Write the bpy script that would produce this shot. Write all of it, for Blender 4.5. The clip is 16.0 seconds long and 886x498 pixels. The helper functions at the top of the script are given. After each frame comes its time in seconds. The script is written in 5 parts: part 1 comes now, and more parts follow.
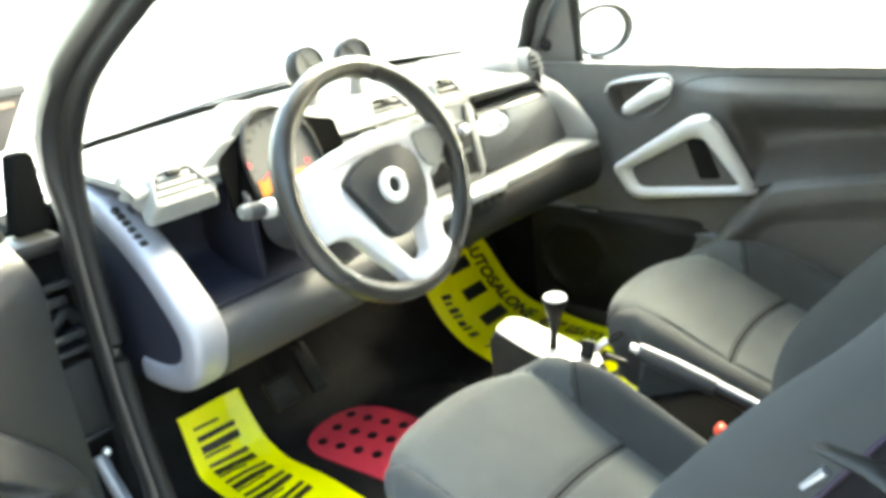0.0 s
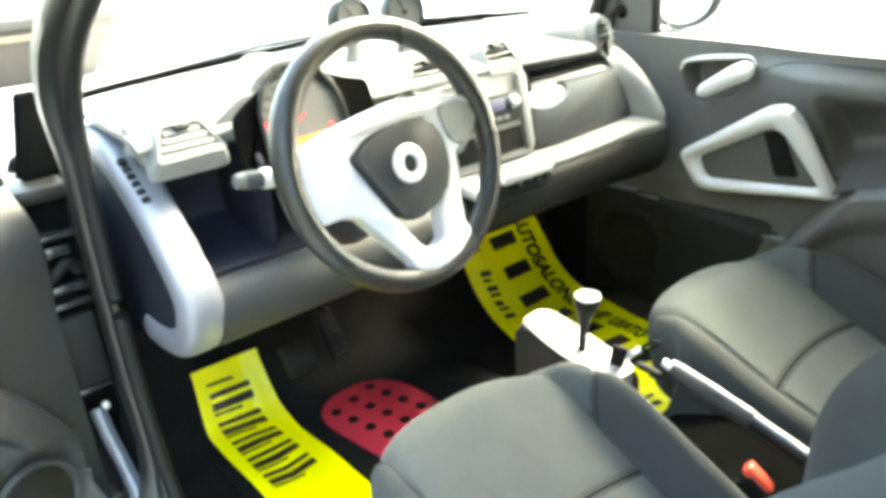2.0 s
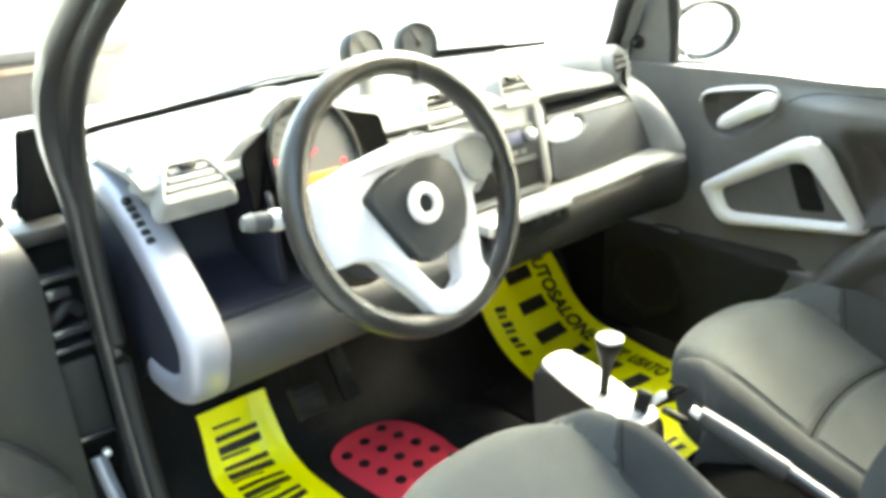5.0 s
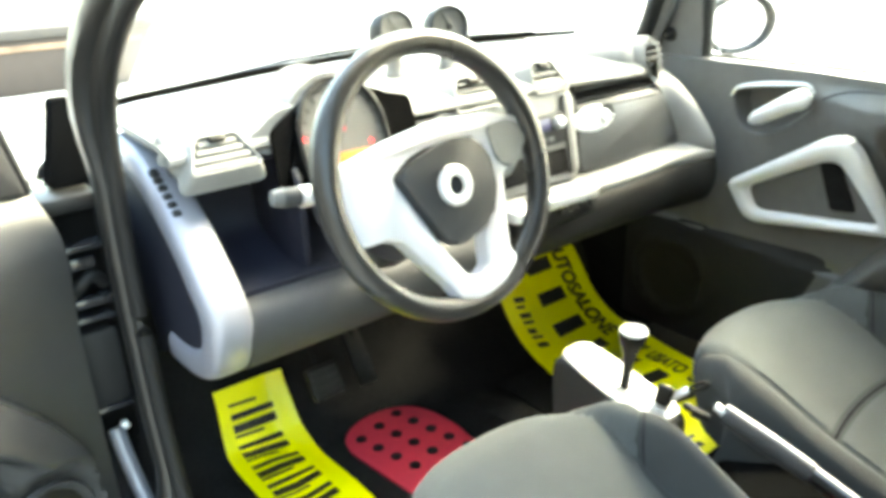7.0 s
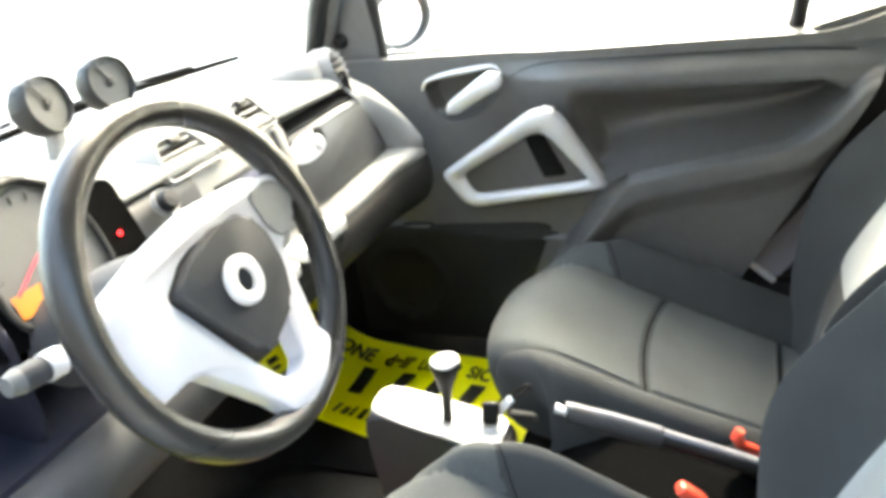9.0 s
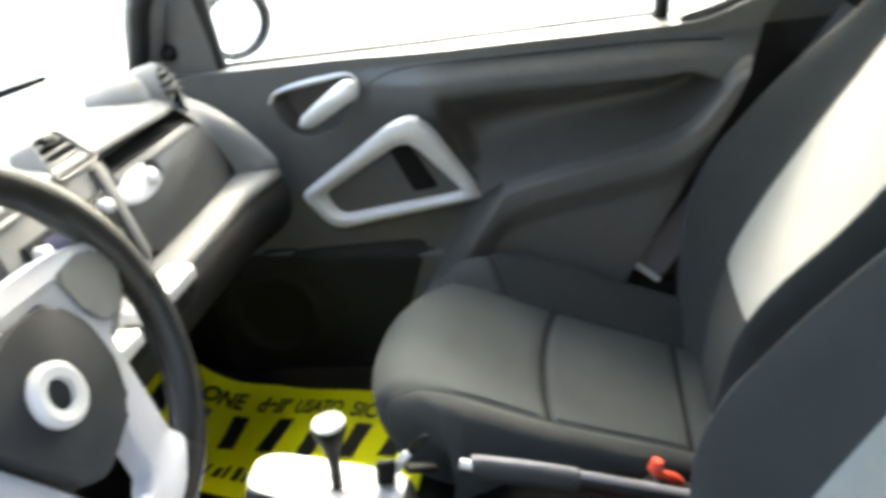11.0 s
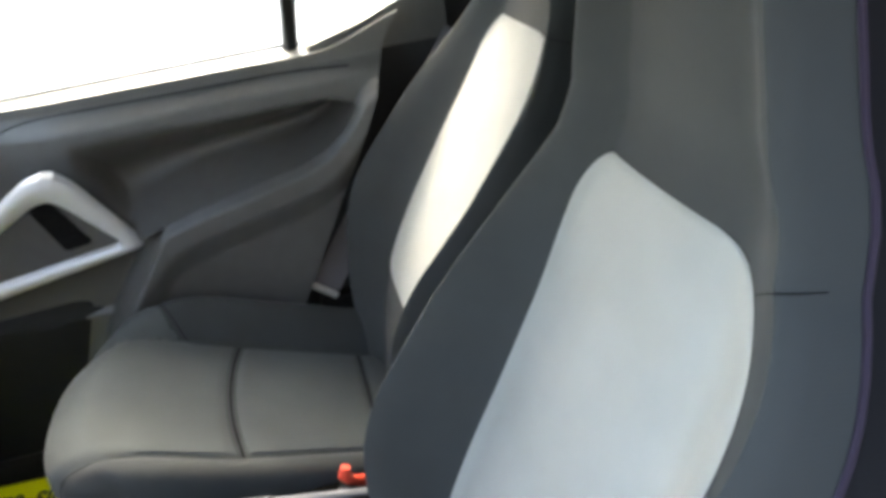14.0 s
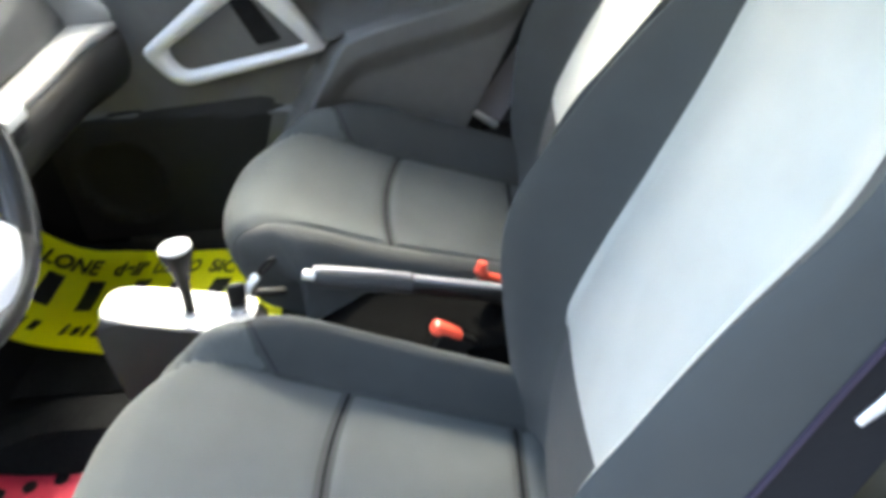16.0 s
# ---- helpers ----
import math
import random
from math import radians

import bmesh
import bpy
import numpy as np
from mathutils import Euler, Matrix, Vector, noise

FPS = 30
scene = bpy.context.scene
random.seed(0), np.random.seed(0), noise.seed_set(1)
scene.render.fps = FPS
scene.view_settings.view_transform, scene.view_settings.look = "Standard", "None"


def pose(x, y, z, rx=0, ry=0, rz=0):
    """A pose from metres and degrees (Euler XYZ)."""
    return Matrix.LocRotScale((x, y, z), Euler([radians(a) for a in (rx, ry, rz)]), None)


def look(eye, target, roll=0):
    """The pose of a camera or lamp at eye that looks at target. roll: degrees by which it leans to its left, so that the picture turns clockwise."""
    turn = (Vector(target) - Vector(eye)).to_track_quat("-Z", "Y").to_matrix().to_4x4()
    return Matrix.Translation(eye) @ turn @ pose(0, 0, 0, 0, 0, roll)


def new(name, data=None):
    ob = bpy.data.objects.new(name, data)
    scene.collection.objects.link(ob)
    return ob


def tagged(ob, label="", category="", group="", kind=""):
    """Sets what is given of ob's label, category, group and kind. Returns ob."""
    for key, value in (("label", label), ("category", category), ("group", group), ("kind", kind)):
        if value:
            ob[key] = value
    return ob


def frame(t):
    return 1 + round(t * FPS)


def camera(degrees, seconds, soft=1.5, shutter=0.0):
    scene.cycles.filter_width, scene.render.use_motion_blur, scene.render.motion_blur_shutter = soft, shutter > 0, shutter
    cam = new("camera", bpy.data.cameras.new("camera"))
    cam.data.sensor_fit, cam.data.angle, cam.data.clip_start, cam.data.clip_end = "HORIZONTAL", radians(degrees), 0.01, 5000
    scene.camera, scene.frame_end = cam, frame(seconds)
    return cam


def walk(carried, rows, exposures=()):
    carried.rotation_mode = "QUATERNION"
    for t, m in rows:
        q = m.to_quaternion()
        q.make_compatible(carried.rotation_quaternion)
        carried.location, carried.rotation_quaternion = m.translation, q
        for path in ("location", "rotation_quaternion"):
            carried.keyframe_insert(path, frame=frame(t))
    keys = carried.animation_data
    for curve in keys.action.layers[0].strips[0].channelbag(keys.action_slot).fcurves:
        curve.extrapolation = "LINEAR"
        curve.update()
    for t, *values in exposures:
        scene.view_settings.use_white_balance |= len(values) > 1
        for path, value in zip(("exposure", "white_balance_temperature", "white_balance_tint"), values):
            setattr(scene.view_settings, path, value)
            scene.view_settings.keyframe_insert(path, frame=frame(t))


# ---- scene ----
cam = camera(60.8, 16.0, soft=4.2, shutter=0.5)
EXPOSURES = [
    (0, 4.94, 8600, -7), (7.5, 4.96, 8700, -7), (8.2, 4.98, 8500, -3), (10.5, 4.18, 7900, 3), (11.5, 3.92, 7700, 0), (12.5, 3.66, 7500, 5), (13.5, 3.88, 7800, 5), (14.5, 4.28, 7900, 3), (15.5, 4.60, 7700, 5), (16, 4.70, 7500, 2),
]
PATH = [
    (0, (-1.092, -0.831, 1.296), (0.256, 0.462, 0.583), -6.5),
    (0.5, (-1.084, -0.837, 1.297), (0.231, 0.479, 0.562), -6.4),
    (1, (-1.03, -0.836, 1.304), (0.219, 0.556, 0.595), -5.1),
    (1.5, (-0.969, -0.827, 1.303), (0.24, 0.574, 0.545), -5.1),
    (2, (-0.943, -0.81, 1.298), (0.224, 0.595, 0.484), -3.3),
    (2.5, (-0.94, -0.797, 1.298), (0.199, 0.64, 0.5), -3.4),
    (3, (-0.95, -0.795, 1.299), (0.222, 0.632, 0.531), -4.0),
    (3.2, (-0.949, -0.798, 1.297), (0.234, 0.62, 0.529), -4.7),
    (5.3, (-0.913, -0.754, 1.3), (0.243, 0.699, 0.559), -3.1),
    (5.5, (-0.92, -0.75, 1.3), (0.217, 0.723, 0.567), -2.7),
    (6, (-0.934, -0.74, 1.298), (0.13, 0.786, 0.565), -2.1),
    (6.5, (-0.938, -0.739, 1.295), (0.08, 0.803, 0.53), -1.2),
    (7, (-0.927, -0.742, 1.285), (0.211, 0.712, 0.517), -1.8),
    (7.5, (-0.926, -0.71, 1.282), (0.29, 0.68, 0.515), -3.5),
    (8, (-0.914, -0.632, 1.298), (0.582, 0.465, 0.55), -7.1),
    (8.2, (-0.917, -0.598, 1.307), (0.678, 0.332, 0.539), -7.1),
    (10.5, (-0.771, -0.424, 1.3), (0.927, 0.189, 0.438), -9.3),
    (11, (-0.745, -0.432, 1.303), (0.996, -0.029, 0.404), -9.3),
    (11.5, (-0.766, -0.413, 1.32), (0.992, -0.324, 0.371), -9.8),
    (12, (-0.763, -0.421, 1.338), (1.037, -0.437, 0.466), -10.7),
    (12.5, (-0.76, -0.424, 1.334), (1.061, -0.64, 0.535), -7.0),
    (13, (-0.763, -0.447, 1.331), (1.013, -0.823, 0.492), -7.0),
    (13.5, (-0.78, -0.467, 1.33), (0.938, -0.93, 0.417), -7.8),
    (14, (-0.776, -0.516, 1.307), (0.957, -0.85, 0.366), -8.4),
    (14.5, (-0.778, -0.535, 1.289), (0.95, -0.733, 0.303), -7.3),
    (15, (-0.785, -0.522, 1.265), (0.91, -0.606, 0.207), -6.6),
    (15.5, (-0.824, -0.497, 1.25), (0.843, -0.542, 0.148), -5.7),
    (16, (-0.867, -0.494, 1.231), (0.77, -0.389, 0.087), -7.1),
]
walk(cam, [(t, look(eye, target, roll)) for t, eye, target, roll in PATH], EXPOSURES)

import mathutils.geometry

# ---- world, sun, exposure ----
world = bpy.data.worlds.new("sky")
scene.world = world
world.use_nodes = True
wn, wl = world.node_tree.nodes, world.node_tree.links
sky = wn.new("ShaderNodeTexSky")
sky.sky_type, sky.sun_disc = "NISHITA", False
sky.sun_elevation, sky.sun_rotation = radians(45), radians(86)
sky.air_density, sky.dust_density = 1.0, 2.0
wl.new(sky.outputs[0], wn["Background"].inputs[0])
wn["Background"].inputs[1].default_value = 0.15
sun = new("sun", bpy.data.lights.new("sun", "SUN"))
sun.data.energy, sun.data.angle, sun.data.color = 0.37, radians(12), (1.0, 0.985, 0.96)
SUN_AT, SUN_UP = radians(86), radians(45)
SUN_FROM = Vector((math.sin(SUN_AT) * math.cos(SUN_UP), math.cos(SUN_AT) * math.cos(SUN_UP), math.sin(SUN_UP)))
sun.matrix_world = look(SUN_FROM * 30, (0, 0, 0))

# ---- materials ----


def material(name, base, rough=0.5, metal=0.0, vary=0.12, scale=40.0, bump=0.0, bump_scale=400.0, second=None, spec=0.5):
    """A Principled surface with colour variation at two scales and fine relief."""
    m = bpy.data.materials.new(name)
    m.use_nodes = True
    n, l = m.node_tree.nodes, m.node_tree.links
    b = n["Principled BSDF"]
    b.inputs["Metallic"].default_value = metal
    b.inputs["Specular IOR Level"].default_value = spec
    co = n.new("ShaderNodeTexCoord")
    fine, broad = n.new("ShaderNodeTexNoise"), n.new("ShaderNodeTexNoise")
    fine.inputs["Scale"].default_value, broad.inputs["Scale"].default_value = scale, scale / 9
    fine.inputs["Detail"].default_value = 4
    for t in (fine, broad):
        l.new(co.outputs["Object"], t.inputs["Vector"])
    both = n.new("ShaderNodeMath")
    both.operation = "ADD"
    l.new(fine.outputs[0], both.inputs[0])
    l.new(broad.outputs[0], both.inputs[1])
    ramp = n.new("ShaderNodeMapRange")
    ramp.inputs[1].default_value, ramp.inputs[2].default_value = 0.6, 1.4
    l.new(both.outputs[0], ramp.inputs[0])
    mix = n.new("ShaderNodeMix")
    mix.data_type = "RGBA"
    mix.inputs[6].default_value = (*[c * (1 - vary) for c in base], 1)
    mix.inputs[7].default_value = (*(second or [min(1, c * (1 + vary)) for c in base]), 1)
    l.new(ramp.outputs[0], mix.inputs[0])
    l.new(mix.outputs[2], b.inputs["Base Color"])
    rr = n.new("ShaderNodeMapRange")
    rr.inputs[3].default_value, rr.inputs[4].default_value = max(0.02, rough - 0.07), min(1, rough + 0.07)
    l.new(broad.outputs[0], rr.inputs[0])
    l.new(rr.outputs[0], b.inputs["Roughness"])
    if bump:
        grain = n.new("ShaderNodeTexNoise")
        grain.inputs["Scale"].default_value = bump_scale
        grain.inputs["Detail"].default_value = 2
        l.new(co.outputs["Object"], grain.inputs["Vector"])
        bp = n.new("ShaderNodeBump")
        bp.inputs["Strength"].default_value, bp.inputs["Distance"].default_value = bump, 0.002
        l.new(grain.outputs[0], bp.inputs["Height"])
        l.new(bp.outputs[0], b.inputs["Normal"])
    return m


def woven(name, base, rough=0.9, size=2600.0, bump=0.12, vary=0.1):
    """Knitted seat cloth: fine crossing ribs, soft colour drift, a little sheen."""
    m = material(name, base, rough, 0, vary, 14.0, spec=0.08)
    n, l = m.node_tree.nodes, m.node_tree.links
    b = n["Principled BSDF"]
    b.inputs["Sheen Weight"].default_value = 0.08
    co = n.new("ShaderNodeTexCoord")
    waves = []
    for axis in ("X", "Z"):
        w = n.new("ShaderNodeTexWave")
        w.bands_direction = axis
        w.inputs["Scale"].default_value, w.inputs["Distortion"].default_value = size / 10, 1.5
        l.new(co.outputs["Object"], w.inputs["Vector"])
        waves.append(w)
    add = n.new("ShaderNodeMath")
    l.new(waves[0].outputs[1], add.inputs[0])
    l.new(waves[1].outputs[1], add.inputs[1])
    bp = n.new("ShaderNodeBump")
    bp.inputs["Strength"].default_value, bp.inputs["Distance"].default_value = bump, 0.0012
    l.new(add.outputs[0], bp.inputs["Height"])
    l.new(bp.outputs[0], b.inputs["Normal"])
    return m


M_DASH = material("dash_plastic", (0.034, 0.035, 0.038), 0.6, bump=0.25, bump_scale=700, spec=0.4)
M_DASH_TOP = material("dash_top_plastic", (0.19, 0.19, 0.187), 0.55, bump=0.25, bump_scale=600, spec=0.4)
M_NAVY = material("navy_plastic", (0.011, 0.012, 0.021), 0.55, bump=0.2, bump_scale=700, spec=0.35)
M_PANEL = material("grey_plastic", (0.09, 0.09, 0.088), 0.5, bump=0.2, bump_scale=700)
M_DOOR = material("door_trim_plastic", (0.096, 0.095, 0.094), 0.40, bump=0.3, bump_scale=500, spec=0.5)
M_BLACK = material("black_plastic", (0.006, 0.006, 0.0065), 0.5, bump=0.1, spec=0.3)
M_RUBBER = material("black_rubber", (0.009, 0.009, 0.0095), 0.6, bump=0.15, spec=0.25)
M_GLOSS = material("black_paint", (0.012, 0.012, 0.014), 0.22, vary=0.2)
M_CARPET = material("carpet", (0.015, 0.0148, 0.015), 0.95, vary=0.3, scale=120, bump=0.8, bump_scale=900, spec=0.03)
M_PLATE = material("bright_silver_paint", (0.55, 0.55, 0.56), 0.4, 0.1, vary=0.05)
M_SEAL = material("matt_black_rubber", (0.004, 0.004, 0.004), 0.9, spec=0.0)
M_SILVER = material("silver_paint", (0.74, 0.74, 0.755), 0.36, 0.2, vary=0.05, bump=0.05)
M_CHROME = material("satin_chrome", (0.8, 0.8, 0.8), 0.32, 0.6, vary=0.04)
M_STEEL = material("steel", (0.5, 0.52, 0.58), 0.3, 0.9, vary=0.15)
M_LEATHER = material("wheel_leather", (0.02, 0.019, 0.018), 0.27, bump=0.35, bump_scale=500)
M_CLOTH = woven("dark_seat_cloth", (0.051, 0.054, 0.055))
M_CAP = material("pale_silver_paint", (0.58, 0.58, 0.62), 0.34, 0.1, vary=0.05)
# same plastic as M_DOOR, darkened to carry the driver's door's shade in its colour
M_DOOR_SHADED = material("door_plastic_shaded", (0.027, 0.027, 0.028), 0.42, bump=0.2, bump_scale=700, spec=0.35)
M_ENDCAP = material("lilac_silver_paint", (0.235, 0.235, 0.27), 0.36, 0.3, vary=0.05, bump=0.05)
M_LEDGE = material("grey_silver_plastic", (0.20, 0.20, 0.198), 0.6, 0.0, vary=0.06, bump=0.05)
M_LID = material("glove_lid_plastic", (0.05, 0.05, 0.049), 0.45, bump=0.2, bump_scale=700)
M_STITCH = material("dark_seam", (0.008, 0.008, 0.009), 0.9, spec=0.1)
M_DULL = material("dull_steel", (0.16, 0.165, 0.19), 0.4, 0.5, vary=0.2)
M_POCKET = material("pocket_plastic", (0.016, 0.0155, 0.015), 0.6, bump=0.3, bump_scale=500, spec=0.25)
M_POST = material("satin_black_paint", (0.013, 0.0125, 0.0122), 0.38, vary=0.2, spec=0.45)
M_CLOTH2 = woven("mid_seat_cloth", (0.085, 0.092, 0.092))
M_SIDE = woven("black_seat_cloth", (0.012, 0.011, 0.013))
M_PIPING = woven("piping_cloth", (0.040, 0.030, 0.048))
M_LIGHT = woven("light_seat_cloth", (0.375, 0.38, 0.365), bump=0.2)
M_YELLOW = material("yellow_paper", (0.92, 0.88, 0.012), 0.38, vary=0.04, scale=25)
M_INK = material("black_ink", (0.015, 0.014, 0.01), 0.4, vary=0.1)
M_RED = material("red_rubber", (0.55, 0.03, 0.06), 0.55, bump=0.2)
M_BUCKLE = material("red_plastic", (0.85, 0.10, 0.06), 0.35, vary=0.05)
M_WEB = woven("belt_webbing", (0.21, 0.205, 0.23), 0.7, 600)
M_FACE = material("dial_face", (0.08, 0.08, 0.079), 0.45, vary=0.06)
M_ORANGE = material("orange_display", (0.50, 0.17, 0.035), 0.35, vary=0.08)
M_ASPHALT = material("pale_concrete", (0.38, 0.375, 0.365), 0.9, vary=0.15, scale=3, bump=0.3, bump_scale=60)
M_SOIL = material("soil", (0.46, 0.30, 0.22), 0.95, vary=0.3, scale=6, bump=0.6, bump_scale=30)
M_LEAF = material("leaves", (0.11, 0.22, 0.05), 0.6, vary=0.5, scale=4, second=(0.3, 0.34, 0.13))
M_LITTER = material("white_paper", (0.8, 0.8, 0.8), 0.7)
M_WALL = material("stone_wall", (0.024, 0.017, 0.014), 0.8, vary=0.35, scale=5, bump=0.4, bump_scale=40)


def emitter(name, colour, strength):
    m = bpy.data.materials.new(name)
    m.use_nodes = True
    b = m.node_tree.nodes["Principled BSDF"]
    b.inputs["Base Color"].default_value = (*colour, 1)
    b.inputs["Emission Color"].default_value = (*colour, 1)
    b.inputs["Emission Strength"].default_value = strength
    return m


M_TELL = emitter("red_telltale", (1.0, 0.03, 0.05), 0.12)
M_LCD = emitter("radio_display", (0.03, 0.03, 0.075), 0.015)
M_GLASS = bpy.data.materials.new("glass")
M_GLASS.use_nodes = True
_g = M_GLASS.node_tree.nodes["Principled BSDF"]
_g.inputs["Transmission Weight"].default_value, _g.inputs["Roughness"].default_value, _g.inputs["IOR"].default_value = 1.0, 0.0, 1.45
M_MIRROR = bpy.data.materials.new("mirror")
M_MIRROR.use_nodes = True
_g = M_MIRROR.node_tree.nodes["Principled BSDF"]
_g.inputs["Metallic"].default_value, _g.inputs["Roughness"].default_value = 1.0, 0.02
_g.inputs["Base Color"].default_value = (0.9, 0.9, 0.9, 1)

# ---- mesh helpers ----


def link(name, bm, mat, parent=None, label="", smooth=40):
    bmesh.ops.recalc_face_normals(bm, faces=bm.faces[:])
    me = bpy.data.meshes.new(name)
    bm.to_mesh(me)
    bm.free()
    me.materials.append(mat)
    if smooth:
        me.shade_smooth()
        me.set_sharp_from_angle(angle=radians(smooth))
    ob = new(name, me)
    if parent:
        ob.parent = parent
    if label:
        tagged(ob, label)
    return ob


def part(name, bm, mat, parent, label="", smooth=40):
    return link(name, bm, mat, parent, label, smooth)


def thing(name, label, category, group="", kind=""):
    return tagged(new(name), label, category, group, kind)


def spline(pts, n):
    """n points along a smooth curve through pts (any dimension)."""
    p = np.array(pts, float)
    p = np.vstack([2 * p[0] - p[1], p, 2 * p[-1] - p[-2]])
    seg = np.linalg.norm(np.diff(p[1:-1], axis=0), axis=1)
    at = np.r_[0, np.cumsum(seg)]
    out = []
    for s in np.linspace(0, at[-1], n):
        i = min(int(np.searchsorted(at, s, "right")) - 1, len(seg) - 1)
        t = (s - at[i]) / max(seg[i], 1e-9)
        a, b, c, d = p[i], p[i + 1], p[i + 2], p[i + 3]
        out.append(0.5 * (2 * b + (c - a) * t + (2 * a - 5 * b + 4 * c - d) * t * t + (3 * b - a - 3 * c + d) * t ** 3))
    return np.array(out)


def sstep(a, b, x):
    t = min(1.0, max(0.0, (x - a) / (b - a)))
    return t * t * (3 - 2 * t)


def grid(fn, nu, nv, bm=None, wrap=False):
    """A sheet of fn(u, v), u and v from 0 to 1."""
    bm = bm or bmesh.new()
    us = [i / nu for i in range(nu + (0 if wrap else 1))]
    rows = [[bm.verts.new(fn(u, j / nv)) for u in us] for j in range(nv + 1)]
    k = len(us)
    for j in range(nv):
        for i in range(k if wrap else k - 1):
            bm.faces.new((rows[j][i], rows[j][(i + 1) % k], rows[j + 1][(i + 1) % k], rows[j + 1][i]))
    return bm


def rbox(lo, hi, r=0.004, seg=2, m=None, bm=None):
    """A box from corner to corner with rounded edges, posed by m."""
    own = bmesh.new()
    bmesh.ops.create_cube(own, size=1.0)
    for v in own.verts:
        v.co = Vector([lo[i] + (v.co[i] + 0.5) * (hi[i] - lo[i]) for i in range(3)])
    if r:
        bmesh.ops.bevel(own, geom=own.edges[:], offset=r, segments=seg, profile=0.5, affect="EDGES")
    if m:
        bmesh.ops.transform(own, matrix=m, verts=own.verts[:])
    return own if bm is None else merge(bm, own)


def merge(bm, own):
    me = bpy.data.meshes.new("tmp")
    own.to_mesh(me)
    own.free()
    bm.from_mesh(me)
    bpy.data.meshes.remove(me)
    return bm


def prism(pts, axis, a, b, r=0.004, seg=2):
    """A flat outline drawn out along an axis from a to b, edges rounded."""
    i = "xyz".index(axis)

    def at(p, w):
        q = [float(p[0]), float(p[1])]
        q.insert(i, w)
        return q

    bm = bmesh.new()
    one, two = [bm.verts.new(at(p, a)) for p in pts], [bm.verts.new(at(p, b)) for p in pts]
    bm.faces.new(one), bm.faces.new(list(reversed(two)))
    n = len(pts)
    for k in range(n):
        bm.faces.new((one[k], two[k], two[(k + 1) % n], one[(k + 1) % n]))
    if r:
        rim = [e for e in bm.edges if len({f for f in e.link_faces}) == 2 and any(len(f.verts) == n for f in e.link_faces)] if n > 4 else bm.edges[:]
        bmesh.ops.bevel(bm, geom=rim, offset=r, segments=seg, profile=0.5, affect="EDGES")
    return bm


def tube(pts, radius, n=12, cap=True, flat=1.0, up=(0, 0, 1), bm=None):
    """A round (or flattened) bar along pts; radius a number or one a point."""
    bm = bm or bmesh.new()
    p = [Vector(q) for q in pts]
    rad = radius if hasattr(radius, "__len__") else [radius] * len(p)
    rows = []
    for i, q in enumerate(p):
        d = (p[min(i + 1, len(p) - 1)] - p[max(i - 1, 0)]).normalized()
        side = d.cross(Vector(up))
        side = side.normalized() if side.length > 1e-6 else Vector((1, 0, 0))
        top = side.cross(d)
        rows.append([bm.verts.new(q + rad[i] * (math.cos(a) * side + flat * math.sin(a) * top)) for a in [2 * math.pi * k / n for k in range(n)]])
    for a, b in zip(rows, rows[1:]):
        for k in range(n):
            bm.faces.new((a[k], a[(k + 1) % n], b[(k + 1) % n], b[k]))
    if cap:
        bm.faces.new(rows[0]), bm.faces.new(list(reversed(rows[-1])))
    return bm


def lathe(profile, m, n=32, bm=None, cap=True):
    """Rings of (radius, height) turned round z, posed by m."""
    bm = bm or bmesh.new()
    rows = [[bm.verts.new(m @ Vector((r * math.cos(2 * math.pi * k / n), r * math.sin(2 * math.pi * k / n), h))) for k in range(n)] for r, h in profile]
    for a, b in zip(rows, rows[1:]):
        for k in range(n):
            bm.faces.new((a[k], a[(k + 1) % n], b[(k + 1) % n], b[k]))
    for row in (rows[0], rows[-1]) if cap else ():
        try:
            bm.faces.new(row)
        except ValueError:
            pass
    return bm


def solid(bm, depth):
    """Gives a sheet a thickness."""
    bmesh.ops.recalc_face_normals(bm, faces=bm.faces[:])
    bmesh.ops.solidify(bm, geom=bm.faces[:], thickness=depth)
    return bm


def slab(fn, nu, nv, drop):
    """A sheet of fn(u, v) with a second one at the offset drop, closed round the edge."""
    bm = bmesh.new()
    tops = [[bm.verts.new(fn(i / nu, j / nv)) for i in range(nu + 1)] for j in range(nv + 1)]
    lows = [[bm.verts.new(v.co + Vector(drop)) for v in row] for row in tops]
    for j in range(nv):
        for i in range(nu):
            bm.faces.new((tops[j][i], tops[j][i + 1], tops[j + 1][i + 1], tops[j + 1][i]))
            bm.faces.new((lows[j][i], lows[j + 1][i], lows[j + 1][i + 1], lows[j][i + 1]))
    edge = [(0, i) for i in range(nu)] + [(j, nu) for j in range(nv)] + [(nv, i) for i in range(nu, 0, -1)] + [(j, 0) for j in range(nv, 0, -1)]
    for (a, b), (c, d) in zip(edge, edge[1:] + edge[:1]):
        bm.faces.new((tops[a][b], lows[a][b], lows[c][d], tops[c][d]))
    return bm


def inside_by(p, poly):
    """How far p lies inside a closed outline (negative outside)."""
    x, y = p
    best, odd = 1e9, False
    for (ax, ay), (bx, by) in zip(poly, poly[1:] + poly[:1]):
        t = max(0.0, min(1.0, ((x - ax) * (bx - ax) + (y - ay) * (by - ay)) / max(1e-12, (bx - ax) ** 2 + (by - ay) ** 2)))
        best = min(best, math.hypot(x - ax - t * (bx - ax), y - ay - t * (by - ay)))
        if (ay > y) != (by > y) and x < (bx - ax) * (y - ay) / (by - ay) + ax:
            odd = not odd
    return best if odd else -best


